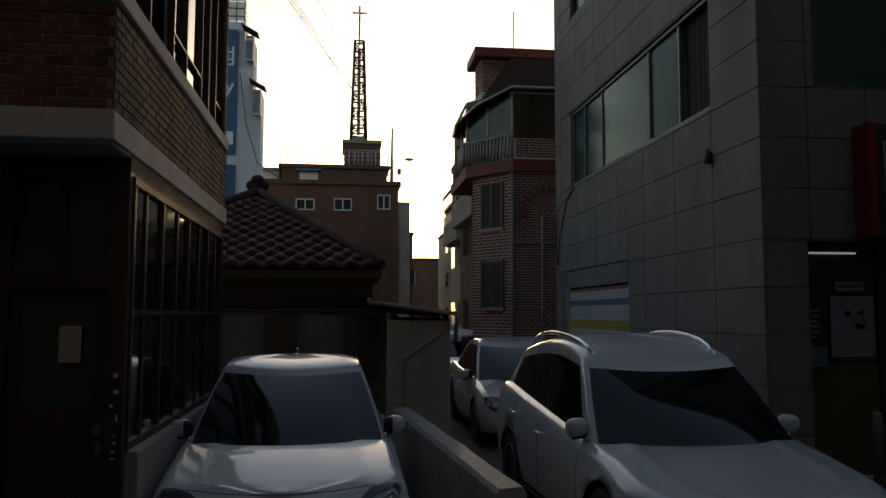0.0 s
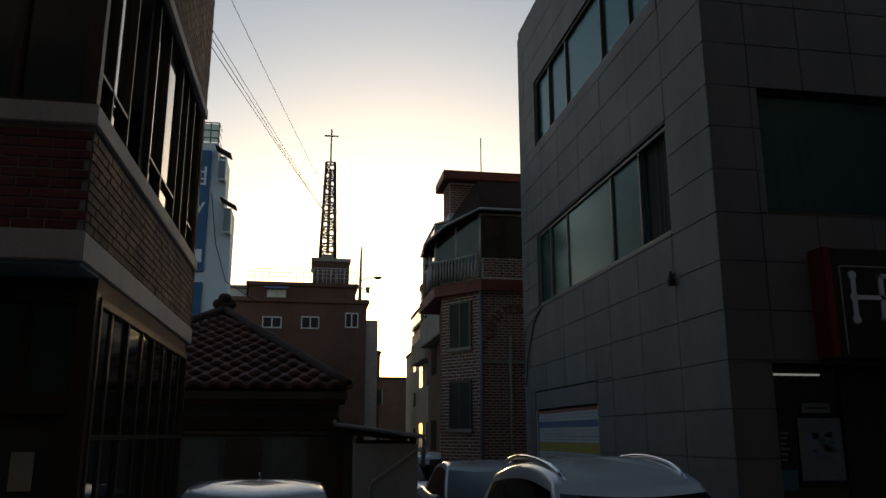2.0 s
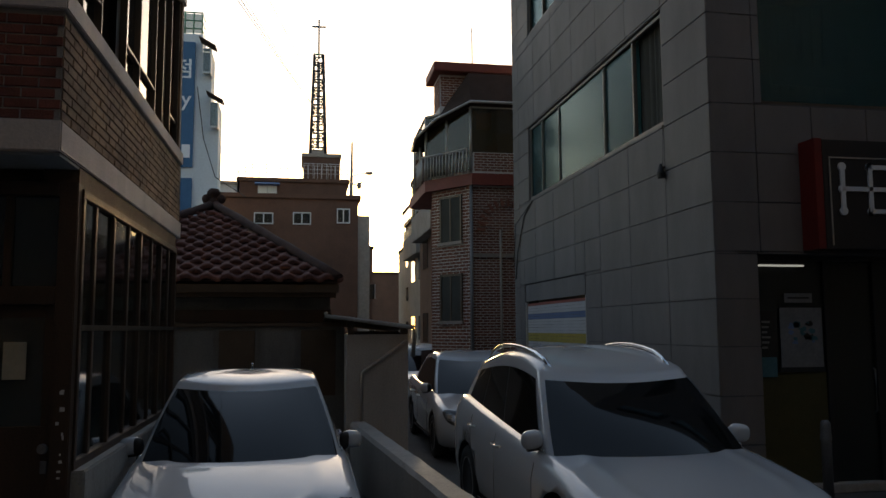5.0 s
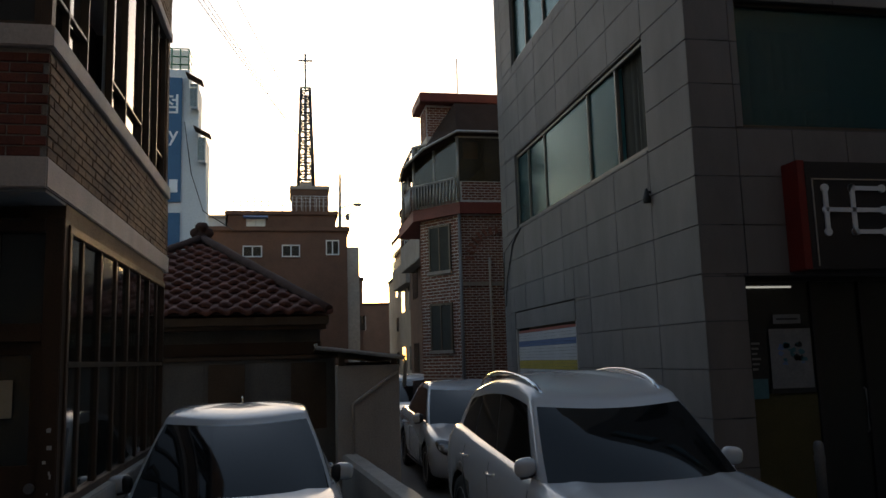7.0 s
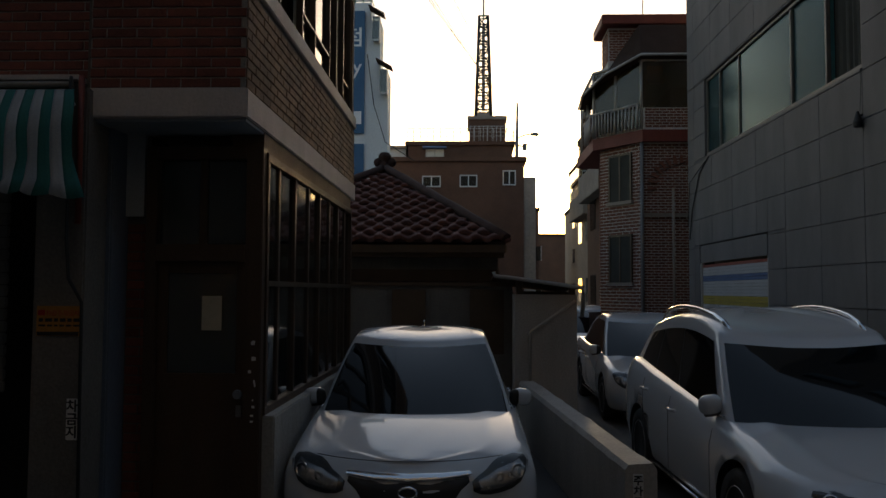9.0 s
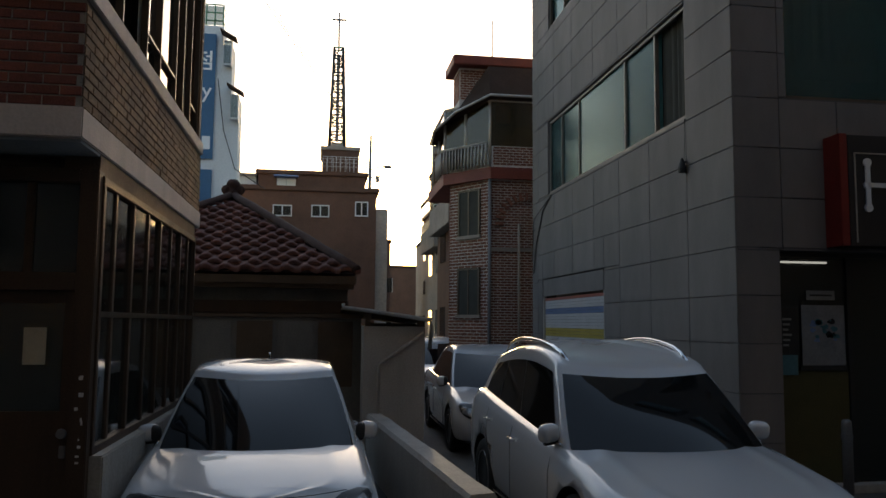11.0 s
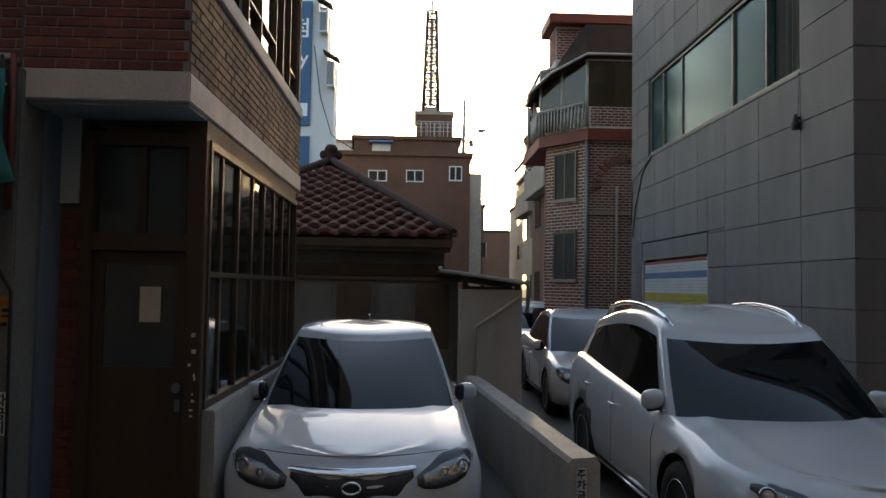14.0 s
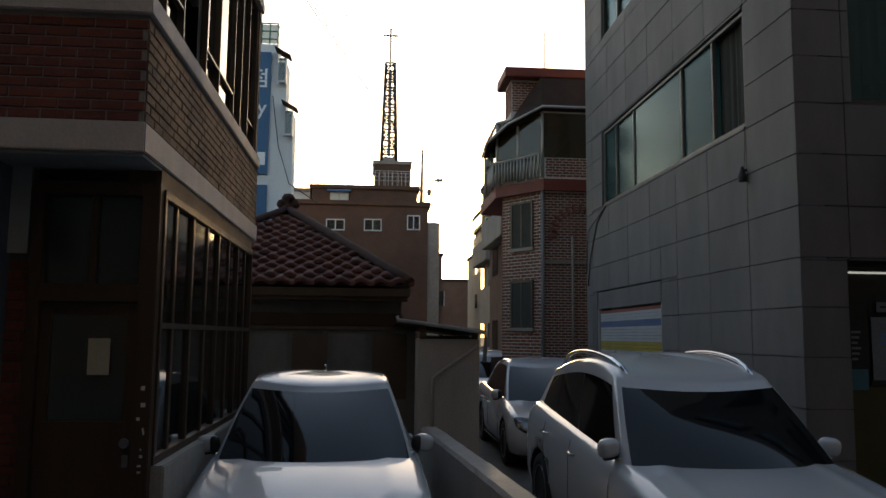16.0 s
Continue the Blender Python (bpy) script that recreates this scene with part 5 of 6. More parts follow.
SUV = dict(corner=0.40, arch=0.16, length=4.75, width=1.855, clear=0.24, bow_f=0.52, bow_r=0.12, crease=0.010, dome=1.4, pillar=0.08,
           top=[(0.0, 0.70), (0.3, 0.765), (0.8, 0.86), (1.3, 0.935), (1.8, 0.985), (2.65, 1.05), (3.65, 1.13), (4.45, 1.20), (4.75, 1.17)],
           cabin=[(0.0, 1.23, 4.65, 0.825, 0.26, 0.945), (0.5, 1.58, 4.52, 0.755, 0.22, 1.215), (1.0, 2.02, 4.31, 0.665, 0.08, 1.478)],
           side_cuts=((0.04, 0.40), (0.405, 0.70), (0.705, 0.93)), wheel=0.355, axles=(1.08, 3.80),
           headlight=[(10.8, 0.90, 0.94), (9.8, 0.78, 0.97), (8.8, 0.70, 0.95), (7.8, 0.67, 0.91), (6.8, 0.66, 0.85), (6.0, 0.67, 0.76)],
           taillight=[(6.2, 0.76, 0.95), (7.4, 0.70, 0.97), (8.6, 0.70, 0.97), (10, 0.74, 0.95)],
           grille=[(-4.0, 0.50, 0.74), (0, 0.46, 0.76), (4.0, 0.50, 0.74)],
           grille_bar=[(-4.2, 0.75, 0.79), (0, 0.76, 0.82), (4.2, 0.75, 0.79)],
           lower_grille=[(-4.5, 0.10, 0.26), (0, 0.08, 0.28), (4.5, 0.10, 0.26)], badge=0.63, shut=0.05,
           mirror=(0.79, 1.68, 1.05), mirror_size=0.09, handles=(2.5, 3.4), door_cuts=(1.6, 2.7, 3.6), aerial=4.1, rails=(2.15, 4.25, 0.60))

car("sedan_car", (-0.70, 6.72, 0), 1.5, SEDAN, "white saloon car parked beside the low wall")
car("suv_car", (2.43, 5.80, 0), 1.5, SUV, "white sport utility car with silver roof rails")
car("sedan_car", (2.54, 12.45, 0), -0.8, dict(SEDAN, aerial=None), "white saloon car with sunlit flank, nose towards the street")
car("sedan_car", (2.55, 19.3, 0), -1, dict(SEDAN, aerial=None), "pale saloon car parked up the alley", detail=False)

# ---- brick house with glazed balcony ----
bh = thing("brick_house", (0, 0, 0), "brown brick house with blind arch and glazed balcony", "house")
plan = [(3.72, 20.0), (9.0, 20.0), (9.0, 24.5), (3.45, 24.5), (2.94, 21.2)]
part("wall", prism(plan, 0, 5.4), M_MORTAR_W, bh)
part("balcony_slab", prism([(3.70, 19.85), (9.0, 19.85), (9.0, 24.5), (2.74, 24.0), (2.74, 21.1)], 5.38, 5.66), M_RED_ROOF, bh, "dull red painted balcony slab")
part("attic_wall", prism([(3.72, 20.02), (9, 20.02), (9, 24.5), (3.45, 24.4), (2.94, 21.2)], 5.66, 6.05), M_MORTAR_W, bh)
part("room_core", prism([(4.7, 21.3), (9, 21.3), (9, 24), (4.7, 24)], 6.05, 7.3), M_WOOD_D, bh)
# glazed balcony: posts and panes between the plan's corners
cor = [(4.95, 19.95), (3.70, 19.95), (3.22, 20.6), (2.78, 21.15), (2.80, 22.3), (2.82, 23.6)]
for (xa, ya), (xb, yb) in zip(cor, cor[1:]):
    part("post", tube([(xb, yb, 5.7), (xb, yb, 7.35)], 0.035, 6), M_ALU_L, bh)
    d = Vector((xb - xa, yb - ya, 0))
    nn = Vector((d.y, -d.x, 0)).normalized() * 0.004
    bm = bmesh.new()
    q = [(xa, ya, 5.75), (xb, yb, 5.75), (xb, yb, 7.3), (xa, ya, 7.3)]
    va = [bm.verts.new(Vector(p) + nn) for p in q]
    vb = [bm.verts.new(Vector(p) - nn) for p in q]
    bm.faces.new(va)
    bm.faces.new(vb[::-1])
    for k in range(4):
        bm.faces.new((va[k], vb[k], vb[(k + 1) % 4], va[(k + 1) % 4]))
    part("pane", bm, M_GLASS_O, bh)
    part("top_rail", tube([(xa, ya, 7.33), (xb, yb, 7.33)], 0.04, 6), M_ALU_L, bh)
for (xa, ya), (xb, yb) in zip(cor[1:4], cor[2:5]):
    for h in (6.25,):
        part("guard_rail", tube([(xa - 0.12, ya - 0.08, h), (xb - 0.12, yb - 0.08, h)], 0.03, 6), M_ALU_L, bh)
    for k in range(7):
        f = k / 7
        x, y = xa + (xb - xa) * f - 0.12, ya + (yb - ya) * f - 0.08
        part("baluster", tube([(x, y, 5.66), (x, y, 6.25)], 0.018, 6), M_ALU_L, bh)
part("balcony_parapet", box(3.74, 9, 19.88, 19.96, 5.66, 6.18), M_MORTAR_W, bh)
bm = bmesh.new()
lo = [(9, 19.75, 7.38), (3.66, 19.75, 7.38), (2.95, 20.55, 7.12), (2.52, 21.1, 6.75), (2.62, 22.6, 6.75), (9, 24.5, 7.38)]
hi = [(9, 20.62, 8.40), (3.80, 20.62, 8.40), (3.35, 20.98, 7.75), (3.10, 21.5, 7.35), (3.1, 22.4, 7.3), (9, 24, 8.40)]
a = [bm.verts.new(p) for p in lo]
b = [bm.verts.new(p) for p in hi]
for k in range(5):
    bm.faces.new((a[k], a[k + 1], b[k + 1], b[k]))
bm.faces.new(a[::-1])
bm.faces.new(b)
bmesh.ops.recalc_face_normals(bm, faces=bm.faces[:])
part("skirt_roof", bm, M_SHINGLE, bh, "dark shingle skirt roof")
part("eave_edge", tube([(9, 19.74, 7.40), (3.66, 19.74, 7.40), (2.94, 20.54, 7.14), (2.50, 21.1, 6.77), (2.60, 22.6, 6.77)], 0.035, 6), M_ALU_L, bh)
part("tower_wall", box(3.12, 9, 21.0, 21.9, 7.3, 8.45), M_MORTAR_W, bh)
part("tower_roof", box(2.92, 9.1, 20.7, 22.1, 8.45, 8.70, 0.02), M_RED_ROOF, bh, "dull red flat roof edge")
part("lit_lamp", box(3.05, 3.40, 21.30, 21.35, 7.03, 7.07), M_WARMLAMP, bh, "lit ceiling lamp in the balcony")
part("blind", box(3.85, 4.22, 19.985, 20.0, 6.78, 7.2), M_ORANGE, bh, "orange blind")
part("antenna", tube([(3.98, 21.0, 8.7), (3.98, 21.0, 9.75)], 0.015, 6), M_STEEL, bh)
part("rain_pipe", tube([(3.70, 19.95, 5.4), (3.70, 19.95, 0)], 0.045, 8), M_STEEL, bh)
part("rain_pipe", tube([(4.42, 19.94, 4.3), (4.42, 19.94, 0)], 0.035, 8), M_FAR_CONC, bh)
part("string_course", prism([(3.74, 19.94), (9, 19.94), (9, 20.1), (3.74, 20.1)], 3.62, 3.72), M_FAR_CONC, bh)
# recessed windows on the slanted face
face_d = Vector((2.94 - 3.72, 21.2 - 20.0, 0)).normalized()
face_n = Vector((-face_d.y, face_d.x, 0))
for z0, z1 in ((4.05, 5.15), (2.1, 3.2)):
    w = thing("house_window", (0, 0, 0), "dark window in the brick house", "window", kind="structure")
    for nm, u0, u1, za, zc, dp, m in (("pane", 0.36, 1.06, z0, z1, 0.012, M_SCREEN), ("frame", 0.32, 0.37, z0, z1, 0.03, M_ALU), ("frame", 1.05, 1.10, z0, z1, 0.03, M_ALU),
                                      ("frame", 0.32, 1.10, z1, z1 + 0.05, 0.03, M_ALU), ("sill", 0.28, 1.14, z0 - 0.08, z0, 0.06, M_FAR_CONC), ("frame", 0.70, 0.74, z0, z1, 0.025, M_ALU)):
        bm = bmesh.new()
        o = Vector((3.72, 20.0, 0))
        vs = []
        for zz in (za, zc):
            for uu in (u0, u1):
                for dd in (0.0, dp + 0.02):
                    vs.append(bm.verts.new(o + face_d * uu + face_n * dd + Vector((0, 0, zz))))
        for q in ((0, 1, 3, 2), (4, 6, 7, 5), (0, 4, 5, 1), (2, 3, 7, 6), (0, 2, 6, 4), (1, 5, 7, 3)):
            bm.faces.new([vs[i] for i in q])
        bmesh.ops.recalc_face_normals(bm, faces=bm.faces[:])
        part(nm, bm, m, w)
# blind arch of standing bricks
arch = thing("trim_arch", (0, 0, 0), "blind brick arch on the house wall", "arch", kind="structure")
for k in range(15):
    a0 = math.pi * k / 14
    bmq = box(-0.033, 0.033, -0.05, 0.0, 0.58, 0.78, 0.004)
    part("brick", bmq, M_BRICK_H, arch).matrix_basis = Matrix.Translation((4.62, 19.985, 4.3)) @ Matrix.Rotation(math.pi / 2 - a0, 4, "Y")

# ---- houses farther up the alley ----


def far_house(x0, x1, y0, y1, h, label, wall_m, roof_over=0.35, roof_m=M_SHINGLE, bay=False):
    hs = thing("alley_house", (0, 0, 0), label, "house", "houses up the alley")
    part("wall", box(x0, x1, y0, y1, 0, h), wall_m, hs)
    part("roof_slab", box(x0 - roof_over, x1 + roof_over, y0 - roof_over, y1 + roof_over, h, h + 0.25, 0.03), roof_m, hs)
    z = 1.4
    while z < h - 1.2:
        part("window", box(x0 + 0.5, x0 + 1.6, y0 - 0.03, y0 + 0.02, z, z + 1.1), M_GLASS_D, hs)
        for q in (0.48, 1.58):
            part("window_frame", box(x0 + q - 0.03, x0 + q + 0.04, y0 - 0.05, y0 + 0.02, z, z + 1.1), M_ALU_L, hs)
        for k in range(2):
            part("window", box(x0 - 0.03, x0 + 0.02, y0 + 1 + k * 2.4, y0 + 2.2 + k * 2.4, z, z + 1.1), M_GLASS, hs)
        z += 2.8
    if bay:
        part("balcony", box(x0 - 0.42, x0, y0 + 0.2, y1 - 0.5, h - 2.4, h - 1.4, 0.02), M_FAR_CONC, hs)
        part("balcony_glass", box(x0 - 0.40, x0 - 0.38, y0 + 0.2, y1 - 0.5, h - 1.4, h - 0.05), M_GLASS, hs)
        part("balcony_glass", box(x0 - 0.40, x0, y0 + 0.22, y0 + 0.24, h - 1.4, h - 0.05), M_GLASS, hs)
    return hs


far_house(4.35, 10, 27.5, 33, 7.7, "brown brick alley house with glazed side balcony", M_FAR_BRICK, bay=True)
far_house(5.05, 11, 36, 41.5, 7.7, "pale alley house with flat roof", M_FAR_CONC, bay=True)
far_house(7.5, 14, 48, 56, 7.2, "low alley house in shade", M_FAR_BRICK)
far_house(3.5, 4.9, 62, 70, 8.0, "far low house against the sun", M_FAR_BRICK, 0.1)
far_house(8.1, 16, 62, 72, 8.6, "far house beside the setting sun", M_FAR_CONC, 0.1)
far_house(4.5, 14.0, 84, 94, 7.6, "low dark house under the setting sun", M_FAR_BRICK, 0.1)

# ---- big brown house behind the tiled roof, with the steeple on it ----
ch = thing("church_house", (0, 0, 0), "brown brick church house with flat roof and railing", "building")
part("wall", box(-9.5, 2.6, 44.5, 56, 0, 8.95), M_FAR_BRICK, ch)
part("coping", box(-9.6, 2.75, 44.35, 56.1, 8.95, 9.2, 0.03), M_FAR_BRICK, ch)
part("upper_wall", box(-3.8, 2.0, 45.0, 55, 9.2, 9.98), M_FAR_BRICK, ch)
part("upper_coping", box(-3.95, 2.15, 44.85, 55.1, 9.93, 10.15, 0.03), M_FAR_BRICK, ch)
part("annex", box(2.6, 3.25, 44.6, 52, 0, 8.1), M_FAR_CONC, ch)
part("white_annex", box(-5.4, -3.96, 45.6, 50, 9.2, 9.85), M_WHITE, ch)
part("annex_roof", box(-5.6, -3.9, 45.4, 50, 9.85, 10.0), M_FAR_CONC, ch)
for x, z, w, h in ((-2.75, 9.25, 0.9, 0.40), (-0.85, 7.6, 0.85, 0.55), (-2.9, 7.6, 0.9, 0.5), (1.5, 7.7, 0.6, 0.7)):
    wd = part("window", box(x, x + w, 44.44, 44.5, z, z + h), M_GLASS, ch) if z < 9 else part("window", box(x, x + w, 44.94, 45.0, z, z + h), M_CURTAIN_W, ch)
    yb = 44.42 if z < 9 else 44.92
    for fx0, fx1, fz0, fz1 in ((x - 0.06, x + w + 0.06, z - 0.06, z), (x - 0.06, x + w + 0.06, z + h, z + h + 0.06), (x - 0.06, x, z, z + h), (x + w, x + w + 0.06, z, z + h), (x + w / 2 - 0.03, x + w / 2 + 0.03, z, z + h)):
        part("frame", box(fx0, fx1, yb - 0.02, yb + 0.06, fz0, fz1), M_SLATW, wd)
part("window_hood", box(-2.95, -1.65, 44.5, 45.0, 9.74, 9.82), M_SLATB, ch)
for k in range(17):
    x = -3.85 + k * 0.37
    part("rail_post", tube([(x, 44.95, 10.15), (x, 44.95, 10.88)], 0.018, 5), M_ALU_L, ch)
for z in (10.45, 10.68, 10.88):
    part("guard_rail", tube([(-3.85, 44.95, z), (2.1, 44.95, z), (2.1, 50, z)], 0.016, 5), M_ALU_L, ch)
part("penthouse", box(-0.40, 1.65, 46.2, 49.5, 10.13, 11.65), M_FAR_BRICK, ch)
part("penthouse_roof", box(-0.50, 1.75, 46.1, 49.6, 11.65, 11.85, 0.02), M_FAR_CONC, ch)
for k in range(9):
    x = -0.35 + k * 0.25
    part("rail_post", tube([(x, 45.9, 10.15), (x, 45.9, 11.2)], 0.014, 5), M_SLATW, ch)
part("guard_rail", tube([(-0.35, 45.9, 11.2), (1.75, 45.9, 11.2), (1.75, 49, 11.2)], 0.016, 5), M_SLATW, ch)

st = thing("steeple", (0.42, 47.2, 11.85), "lattice steel church steeple topped with a cross", "steeple")
HS = 6.08


def sw(z):
    return 0.44 - 0.18 * z / HS


for sx in (1, -1):
    for sy in (1, -1):
        part("leg", tube([(sx * sw(0), sy * sw(0), 0), (sx * sw(HS), sy * sw(HS), HS)], [0.10, 0.075], 6), M_BLACK, st)
nb = 12
for k in range(nb + 1):
    z = HS * k / nb
    w = sw(z)
    for a, b in (((-w, -w), (w, -w)), ((-w, w), (w, w)), ((-w, -w), (-w, w)), ((w, -w), (w, w))):
        part("crossbar", tube([(*a, z), (*b, z)], 0.05, 5), M_BLACK if k < nb else M_GREEN, st)
    if k < nb:
        z2, w2 = HS * (k + 1) / nb, sw(HS * (k + 1) / nb)
        s = 1 if k % 2 else -1
        part("brace", tube([(-s * w, -w, z), (s * w2, -w2, z2)], 0.036, 5), M_BLACK, st)
        part("brace", tube([(s * w, w, z), (-s * w2, w2, z2)], 0.036, 5), M_BLACK, st)
part("base_block", box(-0.48, 0.48, -0.48, 0.48, -0.02, 0.3, 0.02), M_FAR_CONC, st)
part("inner_sign", box(-0.1, 0.1, -0.05, 0.05, 0.5, HS - 0.4), M_STEEL, st)
part("side_plate", prism([(0.30, -0.36), (0.42, -0.36), (0.42, 0.3), (0.30, 0.3)], 0.3, 3.0), M_FAR_CONC, st, "pale sheet plate on one side")
part("cross", tube([(0, 0, HS - 0.1), (0, 0, HS + 2.2)], 0.05, 6), M_STEEL, st)
part("cross_arm", tube([(-0.42, 0, HS + 1.77), (0.42, 0, HS + 1.77)], 0.05, 6), M_STEEL, st)

# ---- utility pole, street lamp, overhead cables ----
po = thing("utility_pole", (2.52, 50, 0), "tall tapered utility pole with street lamp", "pole")
part("shaft", tube([(0, 0, 0), (0, 0, 9), (0.05, 0, 13.5)], [0.2, 0.14, 0.06], 10), M_STEEL, po)
part("lamp_arm", tube([(0.02, 0, 11.3), (0.5, 0, 11.5), (0.9, 0, 11.55)], 0.035, 6), M_STEEL, po)
part("lamp_head", lathe([(0.03, 0), (0.1, 0.1), (0.11, 0.4), (0.04, 0.52), (0, 0.53)], 10, "x"), M_STEEL, po).matrix_basis = pose(0.85, 0, 11.55)
part("bracket", tube([(0, 0, 10.9), (0.45, 0, 10.75), (0.7, 0, 11.0)], 0.04, 6), M_STEEL, po)
part("transformer", lathe([(0, -0.2), (0.13, -0.18), (0.13, 0.2), (0, 0.22)], 10, "z"), M_STEEL, po).matrix_basis = pose(0.5, 0, 10.75)
oc = thing("overhead_cables", (0, 0, 0), "thin overhead cables across the sky", "cable")
for a, b, sag, r in (((-3.62, 11.3, 9.7), (2.5, 50, 12.9), 0.35, 0.009), ((-3.42, 11.3, 9.65), (2.52, 50, 12.6), 0.32, 0.008), ((-3.25, 11.3, 9.6), (2.52, 50, 12.5), 0.30, 0.007), ((-2.75, 11.3, 10.1), (2.5, 50, 13.2), 0.4, 0.006)):
    pts = []
    for k in range(25):
        f = k / 24
        p = Vector(a).lerp(Vector(b), f)
        p.z -= sag * 4 * f * (1 - f)
        pts.append(p)
    part("strand", tube(pts, r, 5), M_CABLE, oc)

# ---- white building with the blue banner ----
wbk = thing("white_building", (0, 0, 0), "tall white rendered building with blue banner and roof railing", "building")
part("wall", box(-14, -3.88, 35, 36.2, 0, 11.3), M_WHITE, wbk)
part("wall", box(-14, -4.22, 35.02, 36.2, 11.3, 13.55), M_WHITE, wbk)
part("wall", box(-14, -4.62, 35.04, 36.2, 13.55, 14.35), M_WHITE, wbk)
for x, z in ((-3.88, 10.3), (-4.22, 12.6)):
    part("bay_glass", box(x - 0.3, x - 0.02, 34.6, 34.98, z, z + 1.0), M_GLASS, wbk)
    part("bay_frame", box(x - 0.32, x + 0.0, 34.56, 34.6, z - 0.08, z), M_SLATW, wbk)
    part("bay_frame", box(x - 0.02, x + 0.02, 34.58, 35.0, z - 0.08, z + 1.0), M_SLATW, wbk)
    bm = bmesh.new()
    q = [(x - 0.45, 34.3, z + 1.35), (x + 0.22, 34.3, z + 0.98), (x + 0.22, 35.0, z + 0.98), (x - 0.45, 35.0, z + 1.35)]
    va = [bm.verts.new(p) for p in q]
    vb = [bm.verts.new((p[0], p[1], p[2] + 0.07)) for p in q]
    bm.faces.new(va[::-1])
    bm.faces.new(vb)
    for k in range(4):
        bm.faces.new((va[k], va[(k + 1) % 4], vb[(k + 1) % 4], vb[k]))
    part("bay_roof", bm, M_SHINGLE, wbk)
part("banner", box(-6.6, -4.88, 34.9, 34.97, 8.6, 13.95, 0.01), M_BLUE, wbk, "blue wall banner with white writing")
part("banner", box(-6.6, -4.88, 34.9, 34.97, 6.6, 8.15, 0.01), M_BLUE, wbk, "blue lower banner")
lettering("lettering", "점", 0.9, pose(-5.75, 34.89, 12.45, 90, 0, 0), M_LETTER, wbk, 0.01, 0.01)
lettering("lettering", "ny", 0.9, pose(-5.85, 34.89, 11.2, 90, 0, 0), M_LETTER, wbk, 0.01, 0.005)
for k in range(2):
    part("number_bar", box(-5.75 + k * 0.42, -5.42 + k * 0.42, 34.88, 34.9, 9.0, 9.55), M_LETTER, wbk)
for k in range(12):
    x = -4.65 - k * 0.35
    part("rail_post", tube([(x, 35.1, 14.35), (x, 35.1, 15.3)], 0.03, 5), M_GREEN, wbk)
for z in (14.6, 14.95, 15.3):
    part("guard_rail", tube([(-9, 35.1, z), (-4.65, 35.1, z), (-4.65, 36.1, z)], 0.03, 5), M_GREEN, wbk)
part("rail_mesh", box(-9, -4.66, 35.11, 35.115, 14.4, 15.25), M_GLASS, wbk)
part("drop_cable", tube([(-4.75, 34.8, 12), (-4.45, 34.8, 9.8), (-3.95, 34.8, 8.2), (-2.8, 36, 7.6)], 0.02, 5), M_CABLE, wbk)

# ---- unseen houses behind the camera, added to keep sky light off the fronts ----
for x0, x1, h, m in ((-26, -9.5, 20.5, M_DARK_WALL), (-9.4, -0.6, 19.0, M_DARK_WALL), (-0.5, 9, 21.0, M_DARK_WALL), (9.1, 30, 20, M_DARK_WALL)):
    hb = thing("unseen_light_block", (0, 0, 0), "unseen block behind the camera, added to cut front light", "house", "houses across the street")
    part("wall", box(x0, x1, -16, -3.2, 0, h), m, hb)
    part("roof_slab", box(x0 - 0.2, x1 + 0.2, -16.2, -3.0, h, h + 0.3), M_FAR_CONC, hb)
    for k in range(int((x1 - x0) / 3)):
        for z in (1.2, 4.2):
            part("window", box(x0 + 0.8 + k * 3, x0 + 2.3 + k * 3, -3.2, -3.16, z, z + 1.3), M_GLASS_D, hb)

# ends of the street: more unseen blocks, added to cut light from the sides
for x0, x1, y1 in ((-22, -13, 6.0), (17, 24, 9.0)):
    hb = thing("unseen_light_block", (0, 0, 0), "unseen block at the street's end, added to cut side light", "house", "houses across the street")
    part("wall", box(x0, x1, -2.5, y1, 0, 13), M_DARK_WALL, hb)
    part("roof_slab", box(x0 - 0.2, x1 + 0.2, -2.6, y1 + 0.2, 13, 13.3), M_FAR_CONC, hb)

# ---- brickwork, last ----
lay_bricks(left, "x", LY - 0.004, -2.80, LX + 0.004, 3.20, 3.905, M_BRICK_R)
lay_bricks(left, "x", LY + 0.09, -5.4, -2.84, 3.28, 4.6, M_BRICK_R, limit=150, near=lambda u, z: u > -4.2)
lay_bricks(left, "y", LX, LY, LF, 3.20, 3.905, M_BRICK_Y, limit=150, near=lambda u, z: u < 9.0)
lay_bricks(left, "y", LX, LY, LF, 6.02, 9.0, M_BRICK_Y, limit=0)
lay_bricks(left, "x", 6.98, -2.73, -2.57, 0.0, 2.40, M_BRICK_R, limit=60)
lay_bricks(bh, "x", 20.0, 3.74, 5.2, 0.0, 5.38, M_BRICK_H, limit=0, length=0.15, height=0.05, joint=0.016, depth=0.007)
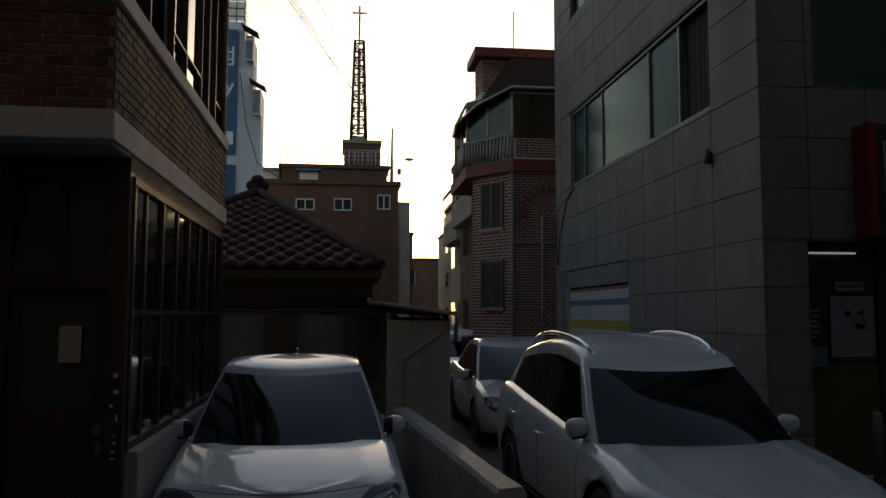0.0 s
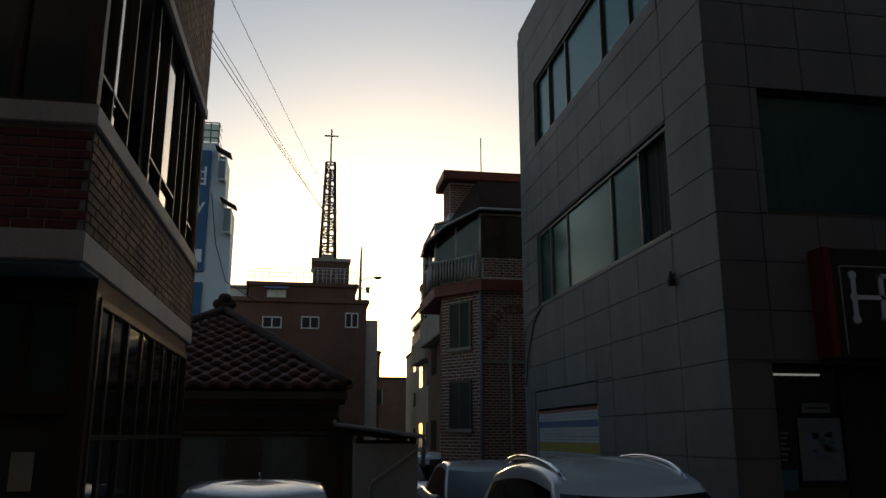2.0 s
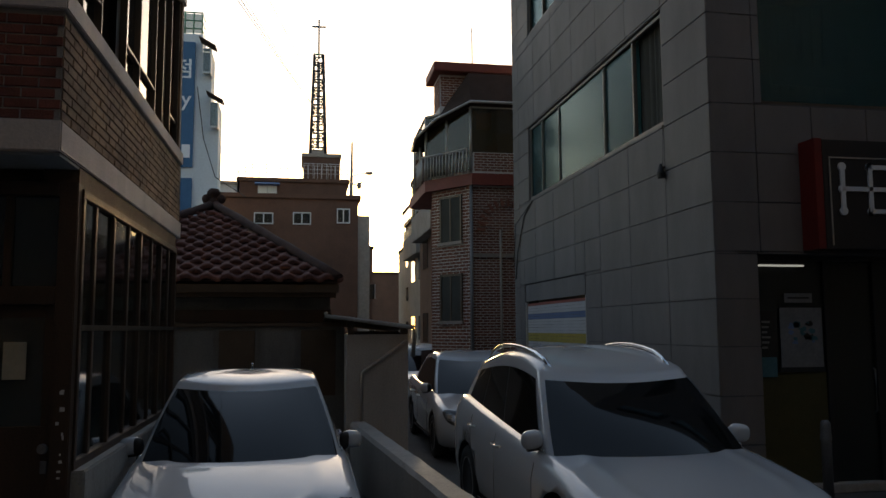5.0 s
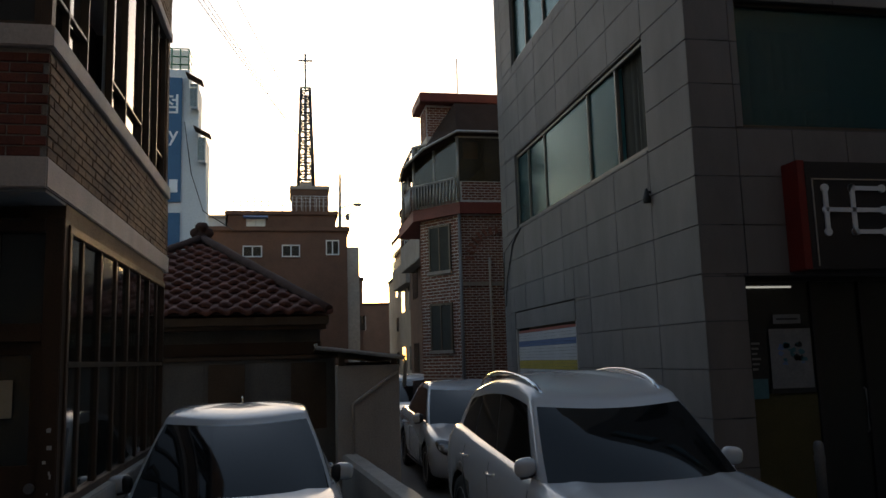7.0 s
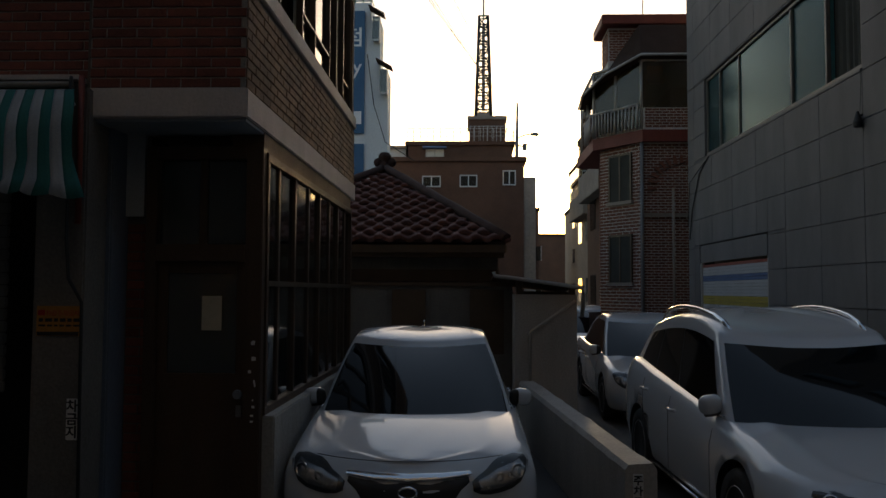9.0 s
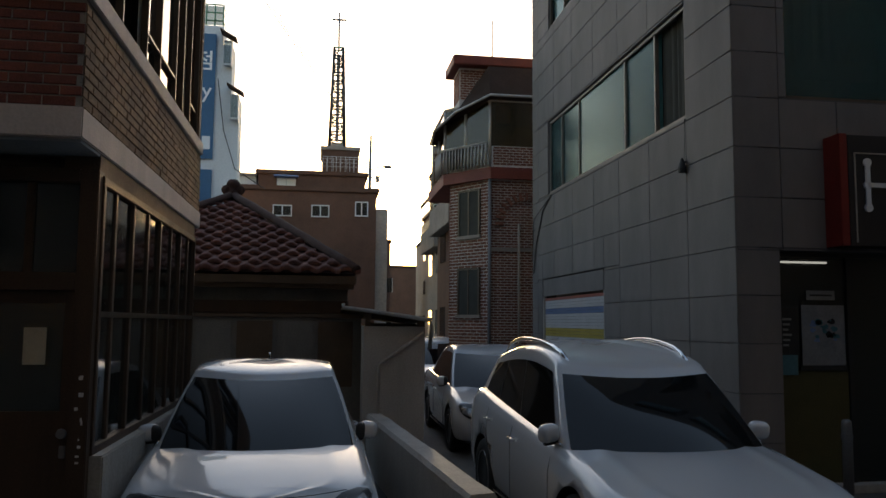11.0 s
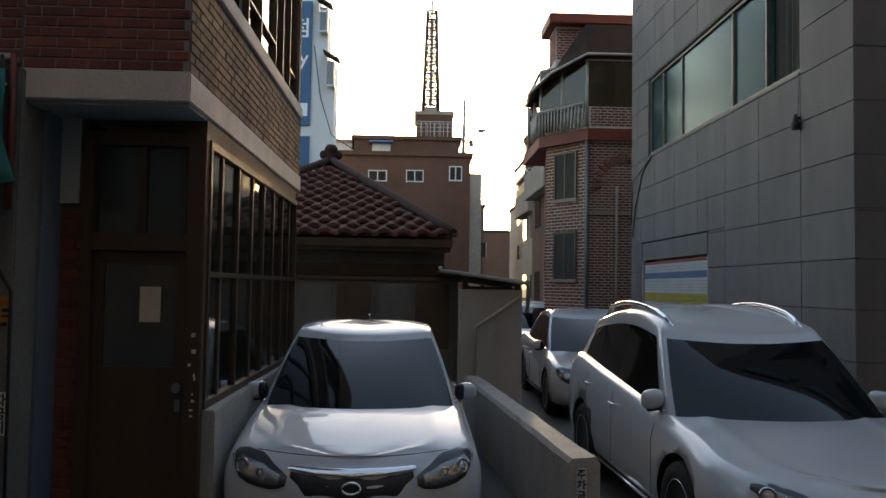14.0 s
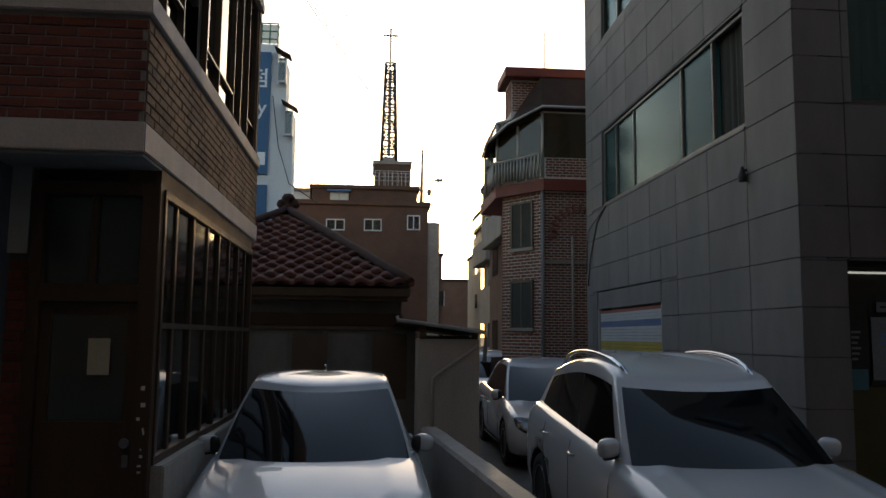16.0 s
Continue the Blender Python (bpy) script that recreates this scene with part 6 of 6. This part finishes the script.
lay_bricks(bh, "x", 19.88, 3.76, 5.3, 5.70, 6.18, M_BRICK_H, limit=0, length=0.15, height=0.05, joint=0.016, depth=0.007)
lay_bricks(bh, "x", 21.0, 3.14, 4.3, 7.6, 8.45, M_BRICK_H, limit=0, length=0.15, height=0.05, joint=0.016, depth=0.007)


def lay_slanted(parent, p, q, z0, z1, material, holes=()):
    """Joined brick courses on an upright face between two plan points."""
    d = Vector((q[0] - p[0], q[1] - p[1], 0))
    length = d.length
    d.normalize()
    nn = Vector((-d.y, d.x, 0))
    vs, fs = [], []
    r = 0
    z = z0 + 0.01
    while z < z1 - 0.06:
        u = 0.0 if r % 2 else -0.1
        while u < length:
            a, b = max(0.003, u), min(length - 0.003, u + 0.20)
            runs = [(a, b)]
            if any(lo - 0.1 < z < hi + 0.02 for lo, hi in holes):
                runs = [(a, min(b, 0.31)), (max(a, 1.11), b)]
            for a, b in runs:
                if b - a < 0.03:
                    continue
                k = len(vs)
                dd = 0.008 + random.uniform(-0.002, 0.002)
                for uu, oo, zz in ((a, 0, z), (b, 0, z), (b, 0, z + 0.062), (a, 0, z + 0.062), (a, dd, z), (b, dd, z), (b, dd, z + 0.062), (a, dd, z + 0.062)):
                    w = Vector((p[0], p[1], zz)) + d * uu + nn * oo
                    vs.append(tuple(w))
                fs += [(k + 4, k + 5, k + 6, k + 7), (k, k + 1, k + 5, k + 4), (k + 1, k + 2, k + 6, k + 5), (k + 2, k + 3, k + 7, k + 6), (k + 3, k, k + 4, k + 7)]
            u += 0.222
        z += 0.079
        r += 1
    me = bpy.data.meshes.new("brickwork")
    me.from_pydata(vs, [], fs)
    me.materials.append(material)
    ob = new("brickwork", me)
    ob.parent = parent
    ob["kind"] = "stuff"


lay_slanted(bh, (3.72, 20.0), (2.94, 21.2), 0, 5.38, M_BRICK_H, ((4.05, 5.15), (2.1, 3.2)))
lay_slanted(bh, (2.94, 21.2), (3.45, 24.5), 0, 5.38, M_BRICK_H)
lay_slanted(bh, (3.12, 21.0), (3.12, 21.9), 7.6, 8.4, M_BRICK_H)
